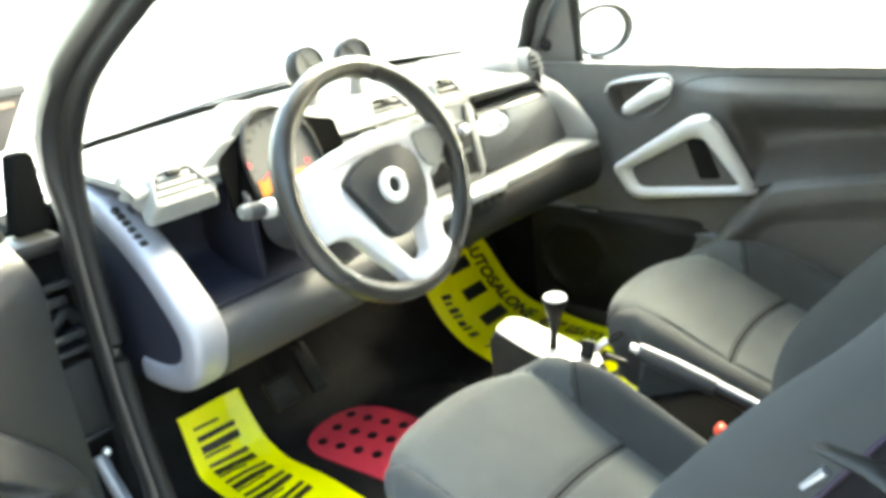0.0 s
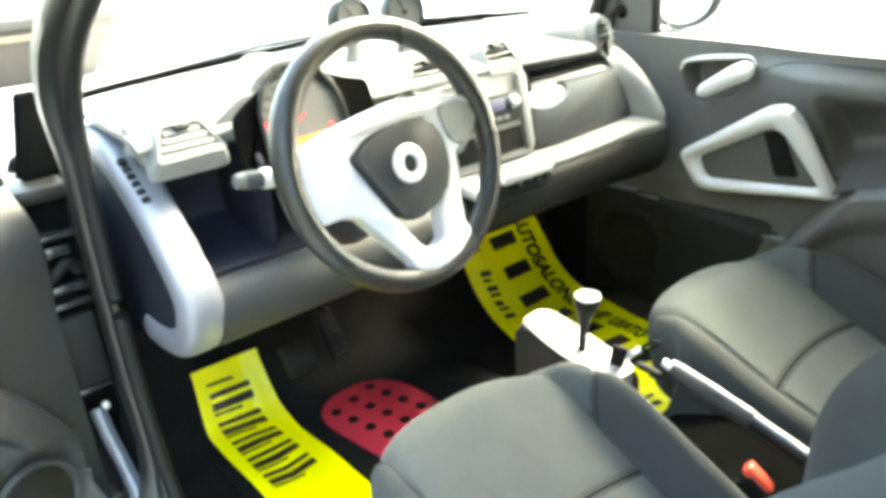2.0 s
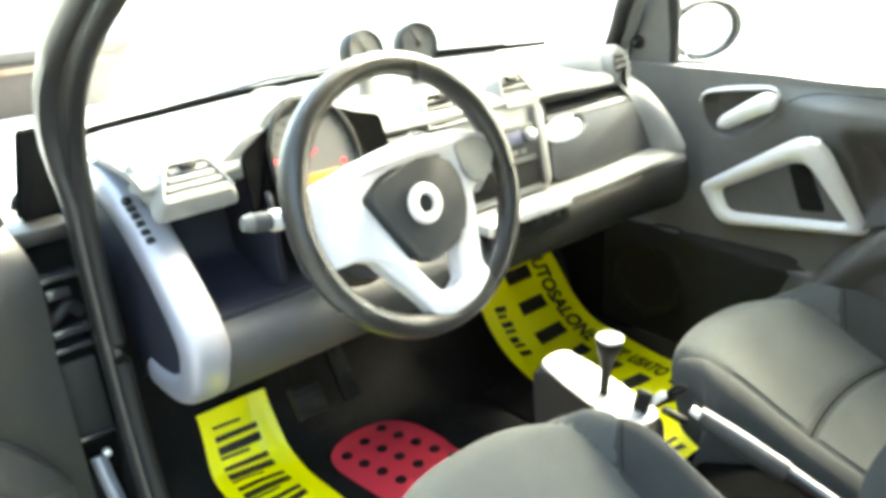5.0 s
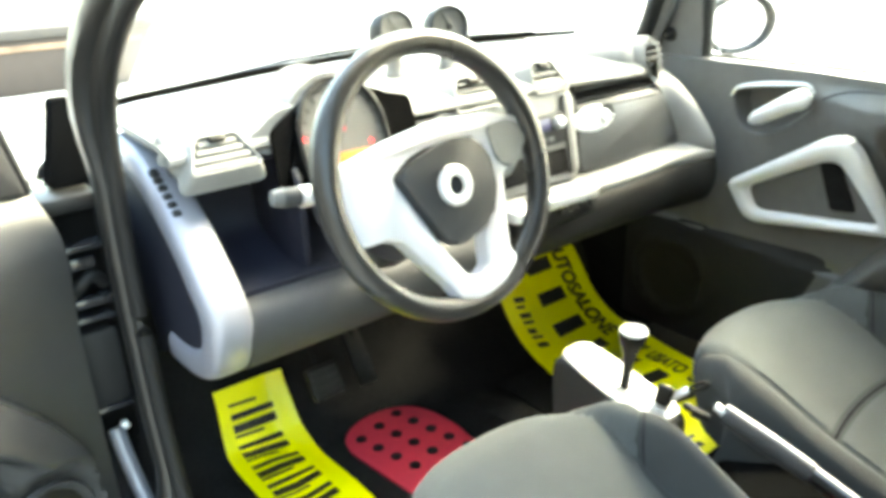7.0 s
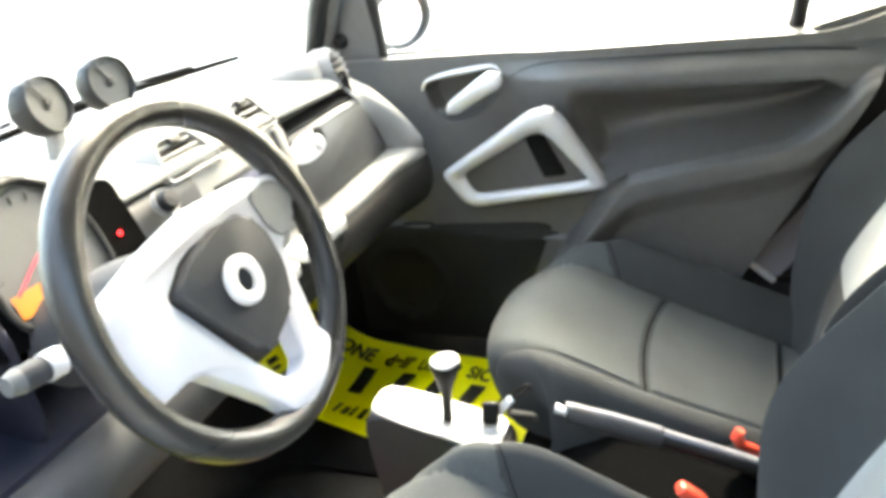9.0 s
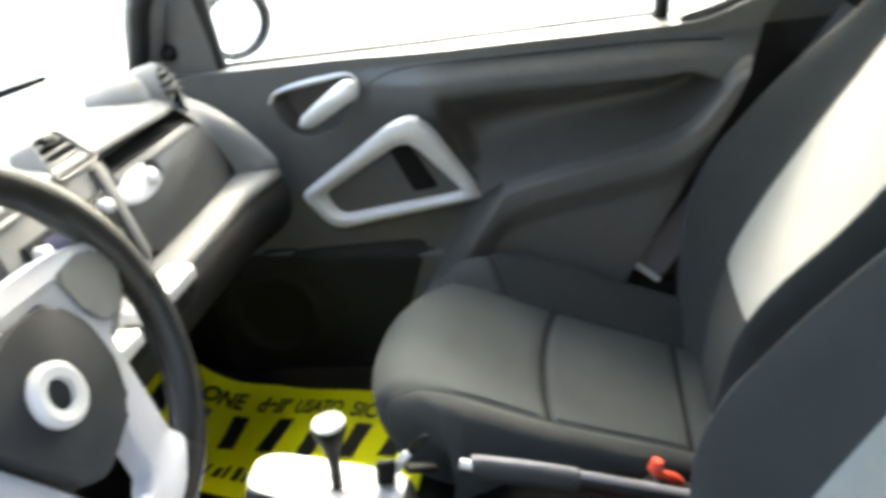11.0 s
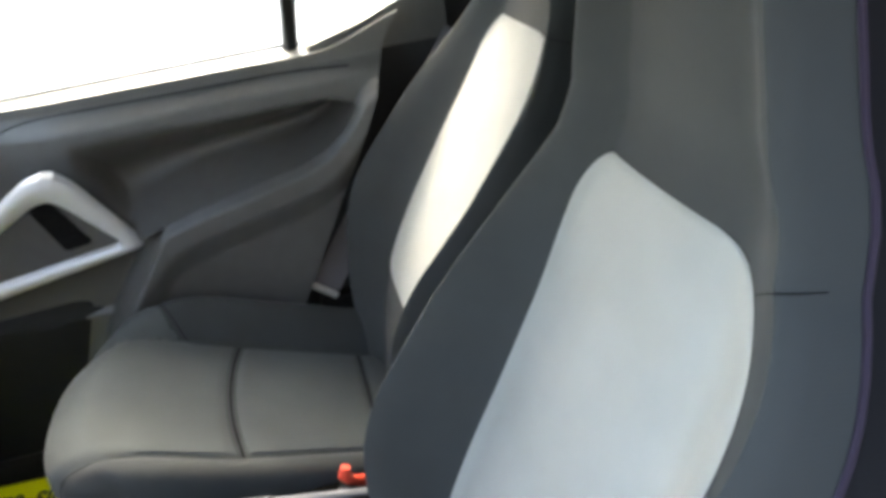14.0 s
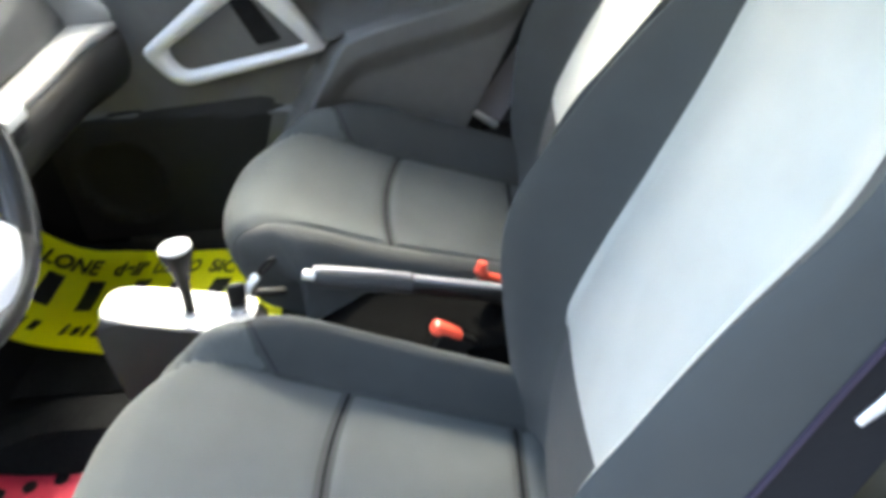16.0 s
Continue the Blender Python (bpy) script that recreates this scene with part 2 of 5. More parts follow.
def pierced_plate(outer, inner, z0, z1, r, m):
    """A flat plate with a hole and softened edges, between two heights, posed by m."""
    tessellate_polygon = mathutils.geometry.tessellate_polygon

    def shrink(pts, by):
        q = np.array(pts)
        d = np.roll(q, -1, 0) - np.roll(q, 1, 0)
        d /= np.maximum(1e-9, np.linalg.norm(d, axis=1))[:, None]
        return q + by * np.stack([-d[:, 1], d[:, 0]], 1)
    bm = bmesh.new()
    area = lambda p: sum(a[0] * b[1] - a[1] * b[0] for a, b in zip(p, p[1:] + p[:1]))  # noqa: E731
    loops = []
    for pts, hole in ((outer, False), (inner, True)):
        pts = list(pts) if (area(list(pts)) > 0) != hole else list(reversed(pts))
        rows = [[bm.verts.new(m @ Vector((p[0], p[1], z))) for p in shrink(pts, by)] for by, z in ((0, z0), (0, z1 - r), (r * 0.3, z1 - r * 0.3), (r, z1))]
        for a, b in zip(rows, rows[1:]):
            for k in range(len(a)):
                bm.faces.new((a[k], a[(k + 1) % len(a)], b[(k + 1) % len(a)], b[k]))
        loops.append((pts, rows))
    flat = [[Vector((*p, 0)) for p in pts] for pts, _ in loops]
    for side in (0, -1):
        verts = [v for _, rows in loops for v in rows[side]]
        for tri in tessellate_polygon(flat):
            try:
                bm.faces.new([verts[i] for i in tri])
            except ValueError:
                pass
    return bm


def rounded(pts, r, n=6):
    """A flat outline with its corners rounded; r one number or one a corner."""
    out, k = [], len(pts)
    rs = r if hasattr(r, "__len__") else [r] * k
    for i in range(k):
        p, a, b = Vector(pts[i]), Vector(pts[i - 1]), Vector(pts[(i + 1) % k])
        s, e = p + (a - p).normalized() * rs[i], p + (b - p).normalized() * rs[i]
        for j in range(n + 1):
            t = j / n
            out.append(tuple((1 - t) ** 2 * s + 2 * t * (1 - t) * p + t * t * e))
    return out

# ---- outdoors ----
bm = bmesh.new()
bmesh.ops.create_grid(bm, x_segments=40, y_segments=40, size=600)
ground = tagged(link("ground", bm, M_ASPHALT), "sunlit pale concrete yard", "ground", kind="structure")

# planted verge beyond the yard, seen past the passenger window
HEDGE_A, HEDGE_B = Vector((24.0, 10.4, 0)), Vector((6.3, -6.4, 0))
along = (HEDGE_B - HEDGE_A).normalized()
out = Vector((-along.y, along.x, 0))
out = out if out.x > 0 else -out
verge = thing("verge", "strip of bare brown soil along the yard", "soil", kind="structure")
rng = random.Random(4)


def verge_at(u, v):
    p = HEDGE_A.lerp(HEDGE_B, u) + out * (v * 6.0 + 0.15 * noise.noise((u * 30, 0, 1)))
    p.z = 0.01 + 0.10 * min(1, v * 4) + 0.05 * noise.noise((p.x * 2, p.y * 2, 0))
    return p


part("soil_bed", grid(verge_at, 60, 12), M_SOIL, verge)
bm = bmesh.new()
for i in range(26000):
    u = rng.random()
    d = 0.32 + 3.4 * rng.random() ** 1.7
    tall = (0.3 + 0.5 * (0.5 + 0.5 * noise.noise((u * 22, d, 3)))) * min(1, (d - 0.1))
    c = HEDGE_A.lerp(HEDGE_B, u) + out * d + Vector((0, 0, 0.08 + tall * rng.random()))
    s = rng.uniform(0.025, 0.07)
    q = Euler((rng.uniform(-1, 1), rng.uniform(-1, 1), rng.uniform(0, 6.3))).to_matrix()
    bm.faces.new([bm.verts.new(c + q @ Vector(w) * s) for w in ((-1, 0, 0), (0, -0.45, 0.1), (1.2, 0, 0), (0, 0.45, 0.1))])
tagged(link("hedge", bm, M_LEAF, smooth=0), "low green shrubs growing along the verge", "shrubs", kind="stuff")
for k, c in enumerate((Vector((16.6, 3.0, 0.06)), Vector((12.0, -0.63, 0.06)))):
    bm = bmesh.new()
    bmesh.ops.create_icosphere(bm, subdivisions=3, radius=0.16)
    for v in bm.verts:
        v.co *= 1 + 0.5 * noise.noise(v.co * 9 + Vector((k * 7, 0, 0)))
        v.co = Vector((v.co.x * 1.3, v.co.y, v.co.z * 0.6 + 0.12)) + c
    tagged(link("litter", bm, M_LITTER, smooth=0), "crumpled white litter lying on the soil", "litter", "litter on the verge")

# low dark wall ahead of the car
wall = thing("low_wall", "low dark stone wall with a sloped end", "wall", kind="structure")
part("wall_body", prism([(-9.0, 0.0), (1.40, 0.0), (1.72, 0.50), (-9.0, 0.50)], "y", 7.3, 7.65, 0.02), M_WALL, wall)
part("wall_cap", rbox((-9.0, 7.26, 0.502), (1.74, 7.69, 0.60), 0.02), material("wall_cap_stone", (0.028, 0.025, 0.023), 0.8, scale=6, vary=0.4), wall, "dark coping")
part("brick_course", rbox((-9.0, 7.275, 0.395), (1.60, 7.32, 0.455), 0.01), material("brick_course", (0.14, 0.09, 0.06), 0.85, scale=5, vary=0.6), wall, "lighter brown brick course")

# unseen wall added on the driver's side, behind the camera, to block sky light
light_block = thing("light_block_wall", "plain dark wall added out of view to block side light", "wall", kind="structure")
part("wall_face", rbox((-3.6, -9.0, 0.0), (-3.3, 3.0, 3.3), 0.02), material("light_block_grey", (0.06, 0.06, 0.06), 0.9, scale=2, bump=0.3, bump_scale=50), light_block)

# ---- car body: floor, sills, pillars, roof, ends ----
body = thing("car", "small two-seat city car body in black paint", "car")
floor = tagged(new("floor"), "black carpeted floor of the car", "floor", kind="structure")


def floor_at(u, v):
    x = -0.66 + 1.38 * u
    y, z = FLOOR_LINE[min(int(v * 60 + 0.5), 60)]
    tunnel = 0.10 * math.exp(-((x - 0.0) / 0.07) ** 4) * (1 - sstep(0.2, 0.5, y))
    return (x, y, z + tunnel)


FLOOR_LINE = spline([(-0.95, 0.33), (-0.7, 0.30), (-0.3, 0.275), (0.1, 0.272), (0.34, 0.273), (0.47, 0.28), (0.57, 0.33), (0.66, 0.48), (0.70, 0.72)], 61)
part("carpet", slab(floor_at, 40, 60, (0, 0.02, -0.03)), M_CARPET, floor)

# driver's side sill and hinge post seal: one bent bar from the sill up into the windscreen post
SEAL = spline([(-0.655, -0.55, 0.33), (-0.66, -0.1, 0.325), (-0.66, 0.20, 0.34), (-0.66, 0.295, 0.42), (-0.66, 0.338, 0.60), (-0.66, 0.345, 0.80), (-0.66, 0.333, 0.97), (-0.66, 0.30, 1.085), (-0.66, 0.21, 1.18), (-0.655, 0.08, 1.255), (-0.64, -0.10, 1.335), (-0.62, -0.35, 1.40)], 70)
part("door_seal", tube(SEAL + np.array((0, 0.004, 0)), 0.013, 10), M_RUBBER, body, "black rubber door seal")


def bar(name, line, width, deep, mat, label=""):
    """A flat flange beside the seal: width goes outwards (-x), deep goes away from the opening."""
    bm = bmesh.new()
    rows = []
    for i, p in enumerate(line):
        d = line[min(i + 1, len(line) - 1)] - line[max(i - 1, 0)]
        d /= np.linalg.norm(d)
        away = np.cross((1, 0, 0), d)
        rows.append([p + np.array((-width(p[2]) * a, 0, 0)) - away * b * deep for a, b in ((0, 0), (0.35, 0.03), (0.5, 0.22), (0.75, 0.25), (1, 0.4), (1.05, 0.75), (0.9, 1), (0, 1))])
    grid(lambda u, v: rows[round(v * (len(rows) - 1))][round(u * 8) % 8], 8, len(rows) - 1, bm, True)
    return part(name, bm, mat, body, label)


bar("hinge_post", SEAL, lambda z: 0.05 * (1 - sstep(0.34, 0.5, z)) + 0.022 + 0.016 * sstep(0.95, 1.10, z) * (1 - sstep(1.12, 1.26, z)), 0.050, M_POST, "black painted door frame and windscreen post")
part("sill", rbox((-0.735, -0.60, 0.20), (-0.64, 0.30, 0.318), 0.02, 3), M_POST, body, "black painted door sill")
# the far windscreen post, seen past the mirror
FARPOST = spline([(0.664, 0.485, 0.88), (0.648, 0.462, 0.97), (0.638, 0.444, 1.03), (0.628, 0.414, 1.09), (0.613, 0.378, 1.157), (0.607, 0.29, 1.25), (0.602, 0.16, 1.35), (0.600, 0.0, 1.45)], 40)
part("far_post", tube(FARPOST, 0.021, 12), M_BLACK, body, "black windscreen post")
part("far_post_trim", tube(FARPOST + np.array((0.024, -0.017, 0.0)), 0.020, 12), M_DOOR, body, "dark grey post trim")
# roof shell, rear posts, and a panel added over the rear window against back light
part("roof", solid(grid(lambda u, v: (-0.60 + 1.32 * u, 0.03 - 1.48 * v, 1.55 - 0.15 * abs(2 * u - 1) ** 4 + 0.05 * math.sin(math.pi * min(1, v * 0.8)) - (0.11 - 0.08 * abs(2 * u - 1) ** 4) * (1 - sstep(0.0, 0.22, v))), 16, 16), 0.03), M_GLOSS, body)
for s in (-1, 1):
    line = [(-0.30, 0.30), (-0.44, 0.52), (-0.70, 0.97), (-0.82, 1.08), (-0.93, 1.46)] if s > 0 else [(-0.66, 0.30), (-0.74, 0.60), (-0.86, 1.02), (-0.98, 1.46)]
    part("rear_post", prism(rounded(line + [(-1.28, 1.46), (-1.28, 0.30)], 0.02), "x", s * 0.668, s * 0.76, 0.006), M_GLOSS if s < 0 else M_DASH, body)
    part("roof_rail", tube([(s * 0.62, -0.1, 1.40), (s * 0.60, -0.6, 1.46), (s * 0.60, -1.2, 1.45)], 0.035, 10), M_GLOSS, body)
part("rear_light_block", prism(rounded([(-0.68, 0.3), (0.68, 0.3), (0.64, 1.45), (-0.64, 1.45)], 0.03), "y", -1.30, -1.24, 0.01), M_CARPET, body, "dark panel added across the rear window to block back light")
part("parcel_shelf", rbox((-0.62, -1.25, 0.66), (0.62, -0.99, 0.69), 0.01), M_CARPET, body)
# bonnet, wings and outer skin ahead of and below the cabin
part("bonnet", solid(grid(lambda u, v: (-0.70 + 1.4 * u, 0.66 + 0.55 * v, 0.99 - 0.10 * v - 0.13 * v ** 3 - 0.08 * (2 * u - 1) ** 4), 16, 12), 0.02), M_GLOSS, body)
for s in (-1, 1):
    part("wing", prism(rounded([(0.46, 0.30), (0.46, 0.92), (0.70, 0.91), (1.15, 0.72), (1.25, 0.45), (1.2, 0.3)], 0.06), "x", s * 0.70, s * 0.77, 0.012), M_GLOSS, body)
for s in (-1, 1):
    part("kick_panel", rbox((s * 0.664 - 0.012, 0.36, 0.25), (s * 0.664 + 0.012, 0.74, 0.93), 0.004), M_CARPET, body)
part("bulkhead", prism(rounded([(-0.69, 0.35), (0.69, 0.35), (0.69, 0.93), (-0.69, 0.93)], 0.03), "y", 0.72, 0.75, 0.004), M_CARPET, body)
part("underbody", rbox((-0.66, -1.25, 0.16), (0.66, 1.1, 0.23), 0.03), M_BLACK, body)
for x in (-0.66, 0.66):
    for y in (-0.98, 0.86):
        t = part("wheel", lathe([(0.12, -0.09), (0.24, -0.085), (0.28, -0.05), (0.29, 0.0), (0.28, 0.05), (0.24, 0.085), (0.12, 0.09)], pose(x, y, 0.29, 0, 90, 0), 28), M_RUBBER, body)
# windscreen, side glass
ws = part("windscreen", solid(grid(lambda u, v: ((-0.642 + 1.284 * u) * (1 - 0.06 * v), 0.705 - 0.72 * v - 0.05 * (2 * u - 1) ** 2, 1.03 + 0.395 * v - 0.01 * (2 * u - 1) ** 2), 16, 10), 0.004), M_GLASS, body, "clear windscreen glass")
ws.visible_shadow = False
part("windscreen_seal", tube(spline([(-0.60, 0.57, 1.03), (-0.554, 0.60, 1.041), (-0.143, 0.625, 1.058), (0.2, 0.625, 1.058), (0.575, 0.607, 1.047)], 30), 0.007, 8), M_SEAL, body, "black lower windscreen seal")
antenna = thing("antenna", "thin black whip aerial on the front wing", "aerial")
part("mast", tube([(-0.735, 0.62, 0.90), (-0.742, 0.66, 1.05), (-0.75, 0.72, 1.24)], [0.006, 0.003, 0.0018], 8), M_RUBBER, antenna)
part("foot", lathe([(0.016, 0), (0.014, 0.012), (0.006, 0.02)], pose(-0.735, 0.62, 0.897), 16), M_BLACK, antenna)

# hinge hardware in the gap by the driver's door
hinge = thing("door_hinge", "black painted door hinge with bolts in the door gap", "hinge")
part("upper_plate", rbox((-0.745, 0.43, 0.80), (-0.672, 0.50, 0.93), 0.008), M_SEAL, hinge)
part("upper_cap", rbox((-0.75, 0.415, 0.925), (-0.668, 0.50, 0.95), 0.006), M_BLACK, hinge)
part("cover", prism(rounded([(-0.722, 0.952), (-0.662, 0.952), (-0.662, 1.080), (-0.694, 1.080)], 0.006), "y", 0.46, 0.50, 0.004), M_SEAL, hinge, "black corner cover")
part("arm", rbox((-0.73, 0.41, 0.835), (-0.69, 0.45, 0.855), 0.005), M_GLOSS, hinge)
part("arm", rbox((-0.735, 0.405, 0.775), (-0.675, 0.47, 0.79), 0.004), M_GLOSS, hinge)
part("check_box", rbox((-0.742, 0.405, 0.60), (-0.682, 0.48, 0.735), 0.008), M_RUBBER, hinge, "black door check housing")
part("lower_plate", rbox((-0.73, 0.44, 0.50), (-0.675, 0.50, 0.58), 0.008), M_SEAL, hinge)
part("lower_arm", tube(spline([(-0.715, 0.425, 0.545), (-0.712, 0.405, 0.50), (-0.706, 0.375, 0.44), (-0.705, 0.335, 0.385), (-0.712, 0.29, 0.335)], 20), [0.010] * 14 + [0.011, 0.013, 0.015, 0.014, 0.011, 0.007], 10, flat=1.3, up=(1, 0, 0)), M_DULL, hinge, "bare bluish steel hinge arm")
for z, w in ((0.752, 0.060), (0.592, 0.058), (0.868, 0.066)):
    part("bracket", rbox((-0.742, 0.400, z), (-0.742 + w, 0.47, z + 0.010), 0.003), M_GLOSS, hinge, "black bracket flange")
part("cable_boot", tube(spline([(-0.738, 0.43, 0.79), (-0.722, 0.412, 0.81), (-0.70, 0.418, 0.822), (-0.682, 0.43, 0.80)], 14), 0.010, 10), M_RUBBER, hinge, "ribbed black cable boot")
for q in ((-0.748, 0.424, 0.918), (-0.70, 0.425, 0.545)):
    part("bolt", lathe([(0.007, -0.006), (0.007, 0.004), (0.004, 0.006)], pose(*q, 90, 0, 0), 10), M_CHROME, hinge)

# ---- driver's door, standing open ----
DOOR_M = Matrix.Translation((-0.745, 0.42, 0)) @ Matrix.Rotation(radians(-64), 4, "Z")
# local frame: y runs back along the door from the hinge (negative), x inwards
ddoor = thing("driver_door", "open car door with dark grey trim panel and speaker", "car door")


def local(bm):
    bmesh.ops.transform(bm, matrix=DOOR_M, verts=bm.verts[:])
    return bm


ARM = spline([(0.0, 0.34), (0.05, 0.44), (0.06, 0.517), (0.073, 0.60), (0.111, 0.669), (0.162, 0.732), (0.21, 0.781), (0.26, 0.823), (0.34, 0.858), (0.5, 0.878), (1.1, 0.885)], 120)
ARM_S, ARM_Z = ARM[:, 0], ARM[:, 1]


def ddoor_at(u, v):
    y = -0.015 - 1.0 * u
    z = 0.34 + 0.63 * v
    s = -y
    arm = float(np.interp(s, ARM_S, ARM_Z))
    low = arm - z
    # shoulder that rolls over to the sill, then the armrest below its crest
    d = 0.006 + 0.046 * math.sin(math.pi / 2 * min(1.0, max(0.0, (0.97 - z) / 0.085))) - 0.012 * sstep(-0.88, -0.74, -z)
    d += 0.040 * sstep(-0.003, 0.014, low) + 0.018 * sstep(0.01, 0.09, low)
    d -= 0.040 * sstep(0.14, 0.20, s) * sstep(0.095, 0.112, low) * (1 - sstep(0.145, 0.20, low))
    far = math.hypot(s - 0.16, z - 0.502)
    d += (0.066 - d) * (1 - sstep(0.085, 0.12, far)) * sstep(0.0, 0.03, low)
    return Vector((d - 0.008 * (1 - sstep(0.075, 0.085, far)), y, z))


# trim in the darker copy of the door plastic, shade put into the colour
part("trim_panel", local(grid(ddoor_at, 200, 140)), M_DOOR_SHADED, ddoor)
part("outer_skin", local(rbox((-0.09, -1.05, 0.30), (-0.005, -0.01, 0.955), 0.02)), M_GLOSS, ddoor, "black painted door skin")
part("speaker_rim", local(lathe([(0.066, 0), (0.072, 0.01), (0.078, 0.012), (0.083, 0.004)], pose(0.066, -0.160, 0.502, 0, 90, 0), 40, cap=False)), M_DOOR_SHADED, ddoor)
part("speaker_grille", local(lathe([(0.001, 0.010), (0.05, 0.008), (0.068, 0.002)], pose(0.066, -0.160, 0.502, 0, 90, 0), 40)), M_BLACK, ddoor, "black speaker mesh")
SAIL = rounded([(-0.022, 0.965), (-0.185, 0.99), (-0.175, 1.20), (-0.155, 1.21), (-0.055, 1.10)], [0.01, 0.01, 0.01, 0.02, 0.03])


def crowned(outline, x0, x1, rise):
    """An upright plate in the y-z plane whose face swells a little towards the middle."""
    mid = np.mean(np.array(outline, float), axis=0)
    bm = bmesh.new()
    rows = []
    for t, x in ((0, x0), (0, x1 - 0.005), (0.03, x1 - 0.001), (0.08, x1), (0.3, x1 + 0.5 * rise), (0.6, x1 + 0.85 * rise), (0.97, x1 + rise)):
        rows.append([bm.verts.new((x, *(np.array(q) * (1 - t) + mid * t))) for q in outline])
    n = len(outline)
    for a, b in zip(rows, rows[1:]):
        for k in range(n):
            bm.faces.new((a[k], a[(k + 1) % n], b[(k + 1) % n], b[k]))
    bm.faces.new(rows[0]), bm.faces.new(rows[-1])
    return bm


part("mirror_sail", local(crowned(SAIL, -0.02, 0.012, 0.006)), M_DOOR_SHADED, ddoor, "triangular mirror corner trim", smooth=60)
part("tweeter", local(lathe([(0.010, 0.0), (0.016, 0.006), (0.019, 0.004), (0.021, -0.004)], pose(0.016, -0.088, 1.035, 0, 90, 0), 28)), M_PANEL, ddoor, "round tweeter bezel")
part("tweeter_dome", local(lathe([(0.001, 0.006), (0.006, 0.005), (0.0095, 0.001)], pose(0.016, -0.088, 1.035, 0, 90, 0), 20)), M_PANEL, ddoor)
part("frame_edge", local(tube([(-0.0, -0.02, 0.97), (-0.0, -0.05, 1.10), (0.0, -0.15, 1.225), (-0.02, -0.40, 1.40)], 0.012, 8)), M_RUBBER, ddoor, "black window frame edge")
part("glass_channel", local(tube([(0.0, -0.192, 0.975), (0.0, -0.186, 1.22)], 0.008, 8)), M_RUBBER, ddoor)
part("pull", local(tube(spline([(0.06, -0.33, 0.72), (0.085, -0.295, 0.69), (0.07, -0.30, 0.64)], 12), 0.016, 10)), M_DOOR_SHADED, ddoor, "dark door pull")
part("mirror_housing", local(lathe([(0.02, -0.09), (0.07, -0.06), (0.09, 0), (0.085, 0.03)], pose(-0.13, -0.20, 1.09, 90, 0, 15) @ Matrix.Diagonal((1.25, 0.85, 1, 1)), 28)), M_GLOSS, ddoor, "black mirror housing")

# ---- passenger door ----
pdoor = thing("passenger_door", "closed car door with dark grey moulded trim panel", "car door")


def back_edge(z):
    return float(np.interp(z, (0.30, 0.50, 0.968, 1.057), (-0.36, -0.468, -0.735, -0.82)))


def sill_z(y):
    return 1.015 + 0.050 * (1 - sstep(-0.80, -0.60, y))


LEDGE_Y, LEDGE_Z = (0.19, 0.217, 0.271, 0.34, 0.406, 0.48, 0.56, 0.607, 0.645, 0.68), (0.714, 0.731, 0.754, 0.772, 0.786, 0.800, 0.820, 0.846, 0.884, 0.935)


def ledge_at(y):
    """Height of the armrest's crest along the door."""
    return soft_knots(-y, LEDGE_Y, LEDGE_Z, 0.02)


def soft_knots(v, xs, ys, w):
    return float(np.mean(np.interp(v + np.linspace(-w, w, 7), xs, ys)))


def pdoor_depth(y, z):
    """How far the trim stands in from x = 0.705."""
    back = 1 - sstep(-0.16, 0.06, y)
    ledge = ledge_at(y)
    # padded band under the sill: proudest low down, rolling back to the sill
    band = 0.055 + back * (0.055 * sstep(0.80, 0.93, z) - 0.030 * sstep(0.945, 0.99, z))
    d = band
    # armrest block and the step that turns down in front of it
    step = soft_knots(z, (0.30, 0.45, 0.505, 0.554, 0.623, 0.695, 0.75), (-0.02, -0.055, -0.078, -0.102, -0.148, -0.203, -0.24), 0.02)
    inside = 1 - sstep(step - 0.035, step + 0.012, y)
    under = 1 - sstep(ledge, ledge + 0.012, z)
    roll = 0.018 * sstep(ledge - 0.022, ledge, z) ** 2
    d += (0.146 - roll - d) * inside * under
    # flat inset below the crest
    inset = (1 - sstep(step - 0.095, step - 0.035, y)) * (1 - sstep(ledge - 0.105, ledge - 0.045, z))
    d -= 0.020 * inset * inside
    # deep scoop between band and crest: undercut lip, hollow back, shelf running out to the crest
    nose = float(np.interp(z, (0.70, 0.90, 0.95), (-0.205, -0.145, -0.14)))
    scoop = (1 - sstep(nose - 0.030, nose + 0.004, y)) * sstep(-0.675, -0.615, y)
    lip = 0.918 + 0.008 * sstep(-0.5, -0.2, y) - 0.03 * sstep(-0.60, -0.67, y)
    if ledge < z < lip + 0.012 and scoop > 0:
        r = (z - ledge) / (lip + 0.012 - ledge)
        if r < 0.45:
            deep = 0.130 - 0.128 * math.sin(math.pi / 2 * r / 0.45) ** 0.85
        else:
            deep = 0.002 + (band - 0.002) * sstep(0.45, 1.0, r)
        d += (deep - d) * scoop
    # hollow behind the door pull
    if 0.64 < z < 0.92 and -0.24 < y < 0.2:
        d += (0.045 - d) * sstep(-0.004, 0.004, inside_by((y, z), PULL_MID))
    # map pocket in front and the low speaker
    d += 0.010 * (1 - sstep(0.580, 0.592, z - 0.06 * y)) * (1 - inside)
    d += 0.012 * math.exp(-((math.hypot(y - 0.30, z - 0.45) - 0.10) / 0.012) ** 2)
    # cup behind the release lever
    if z > 0.83 and -0.03 < y < 0.23:
        d -= 0.050 * sstep(-0.004, 0.012, inside_by((y, z), CUP))
    return d


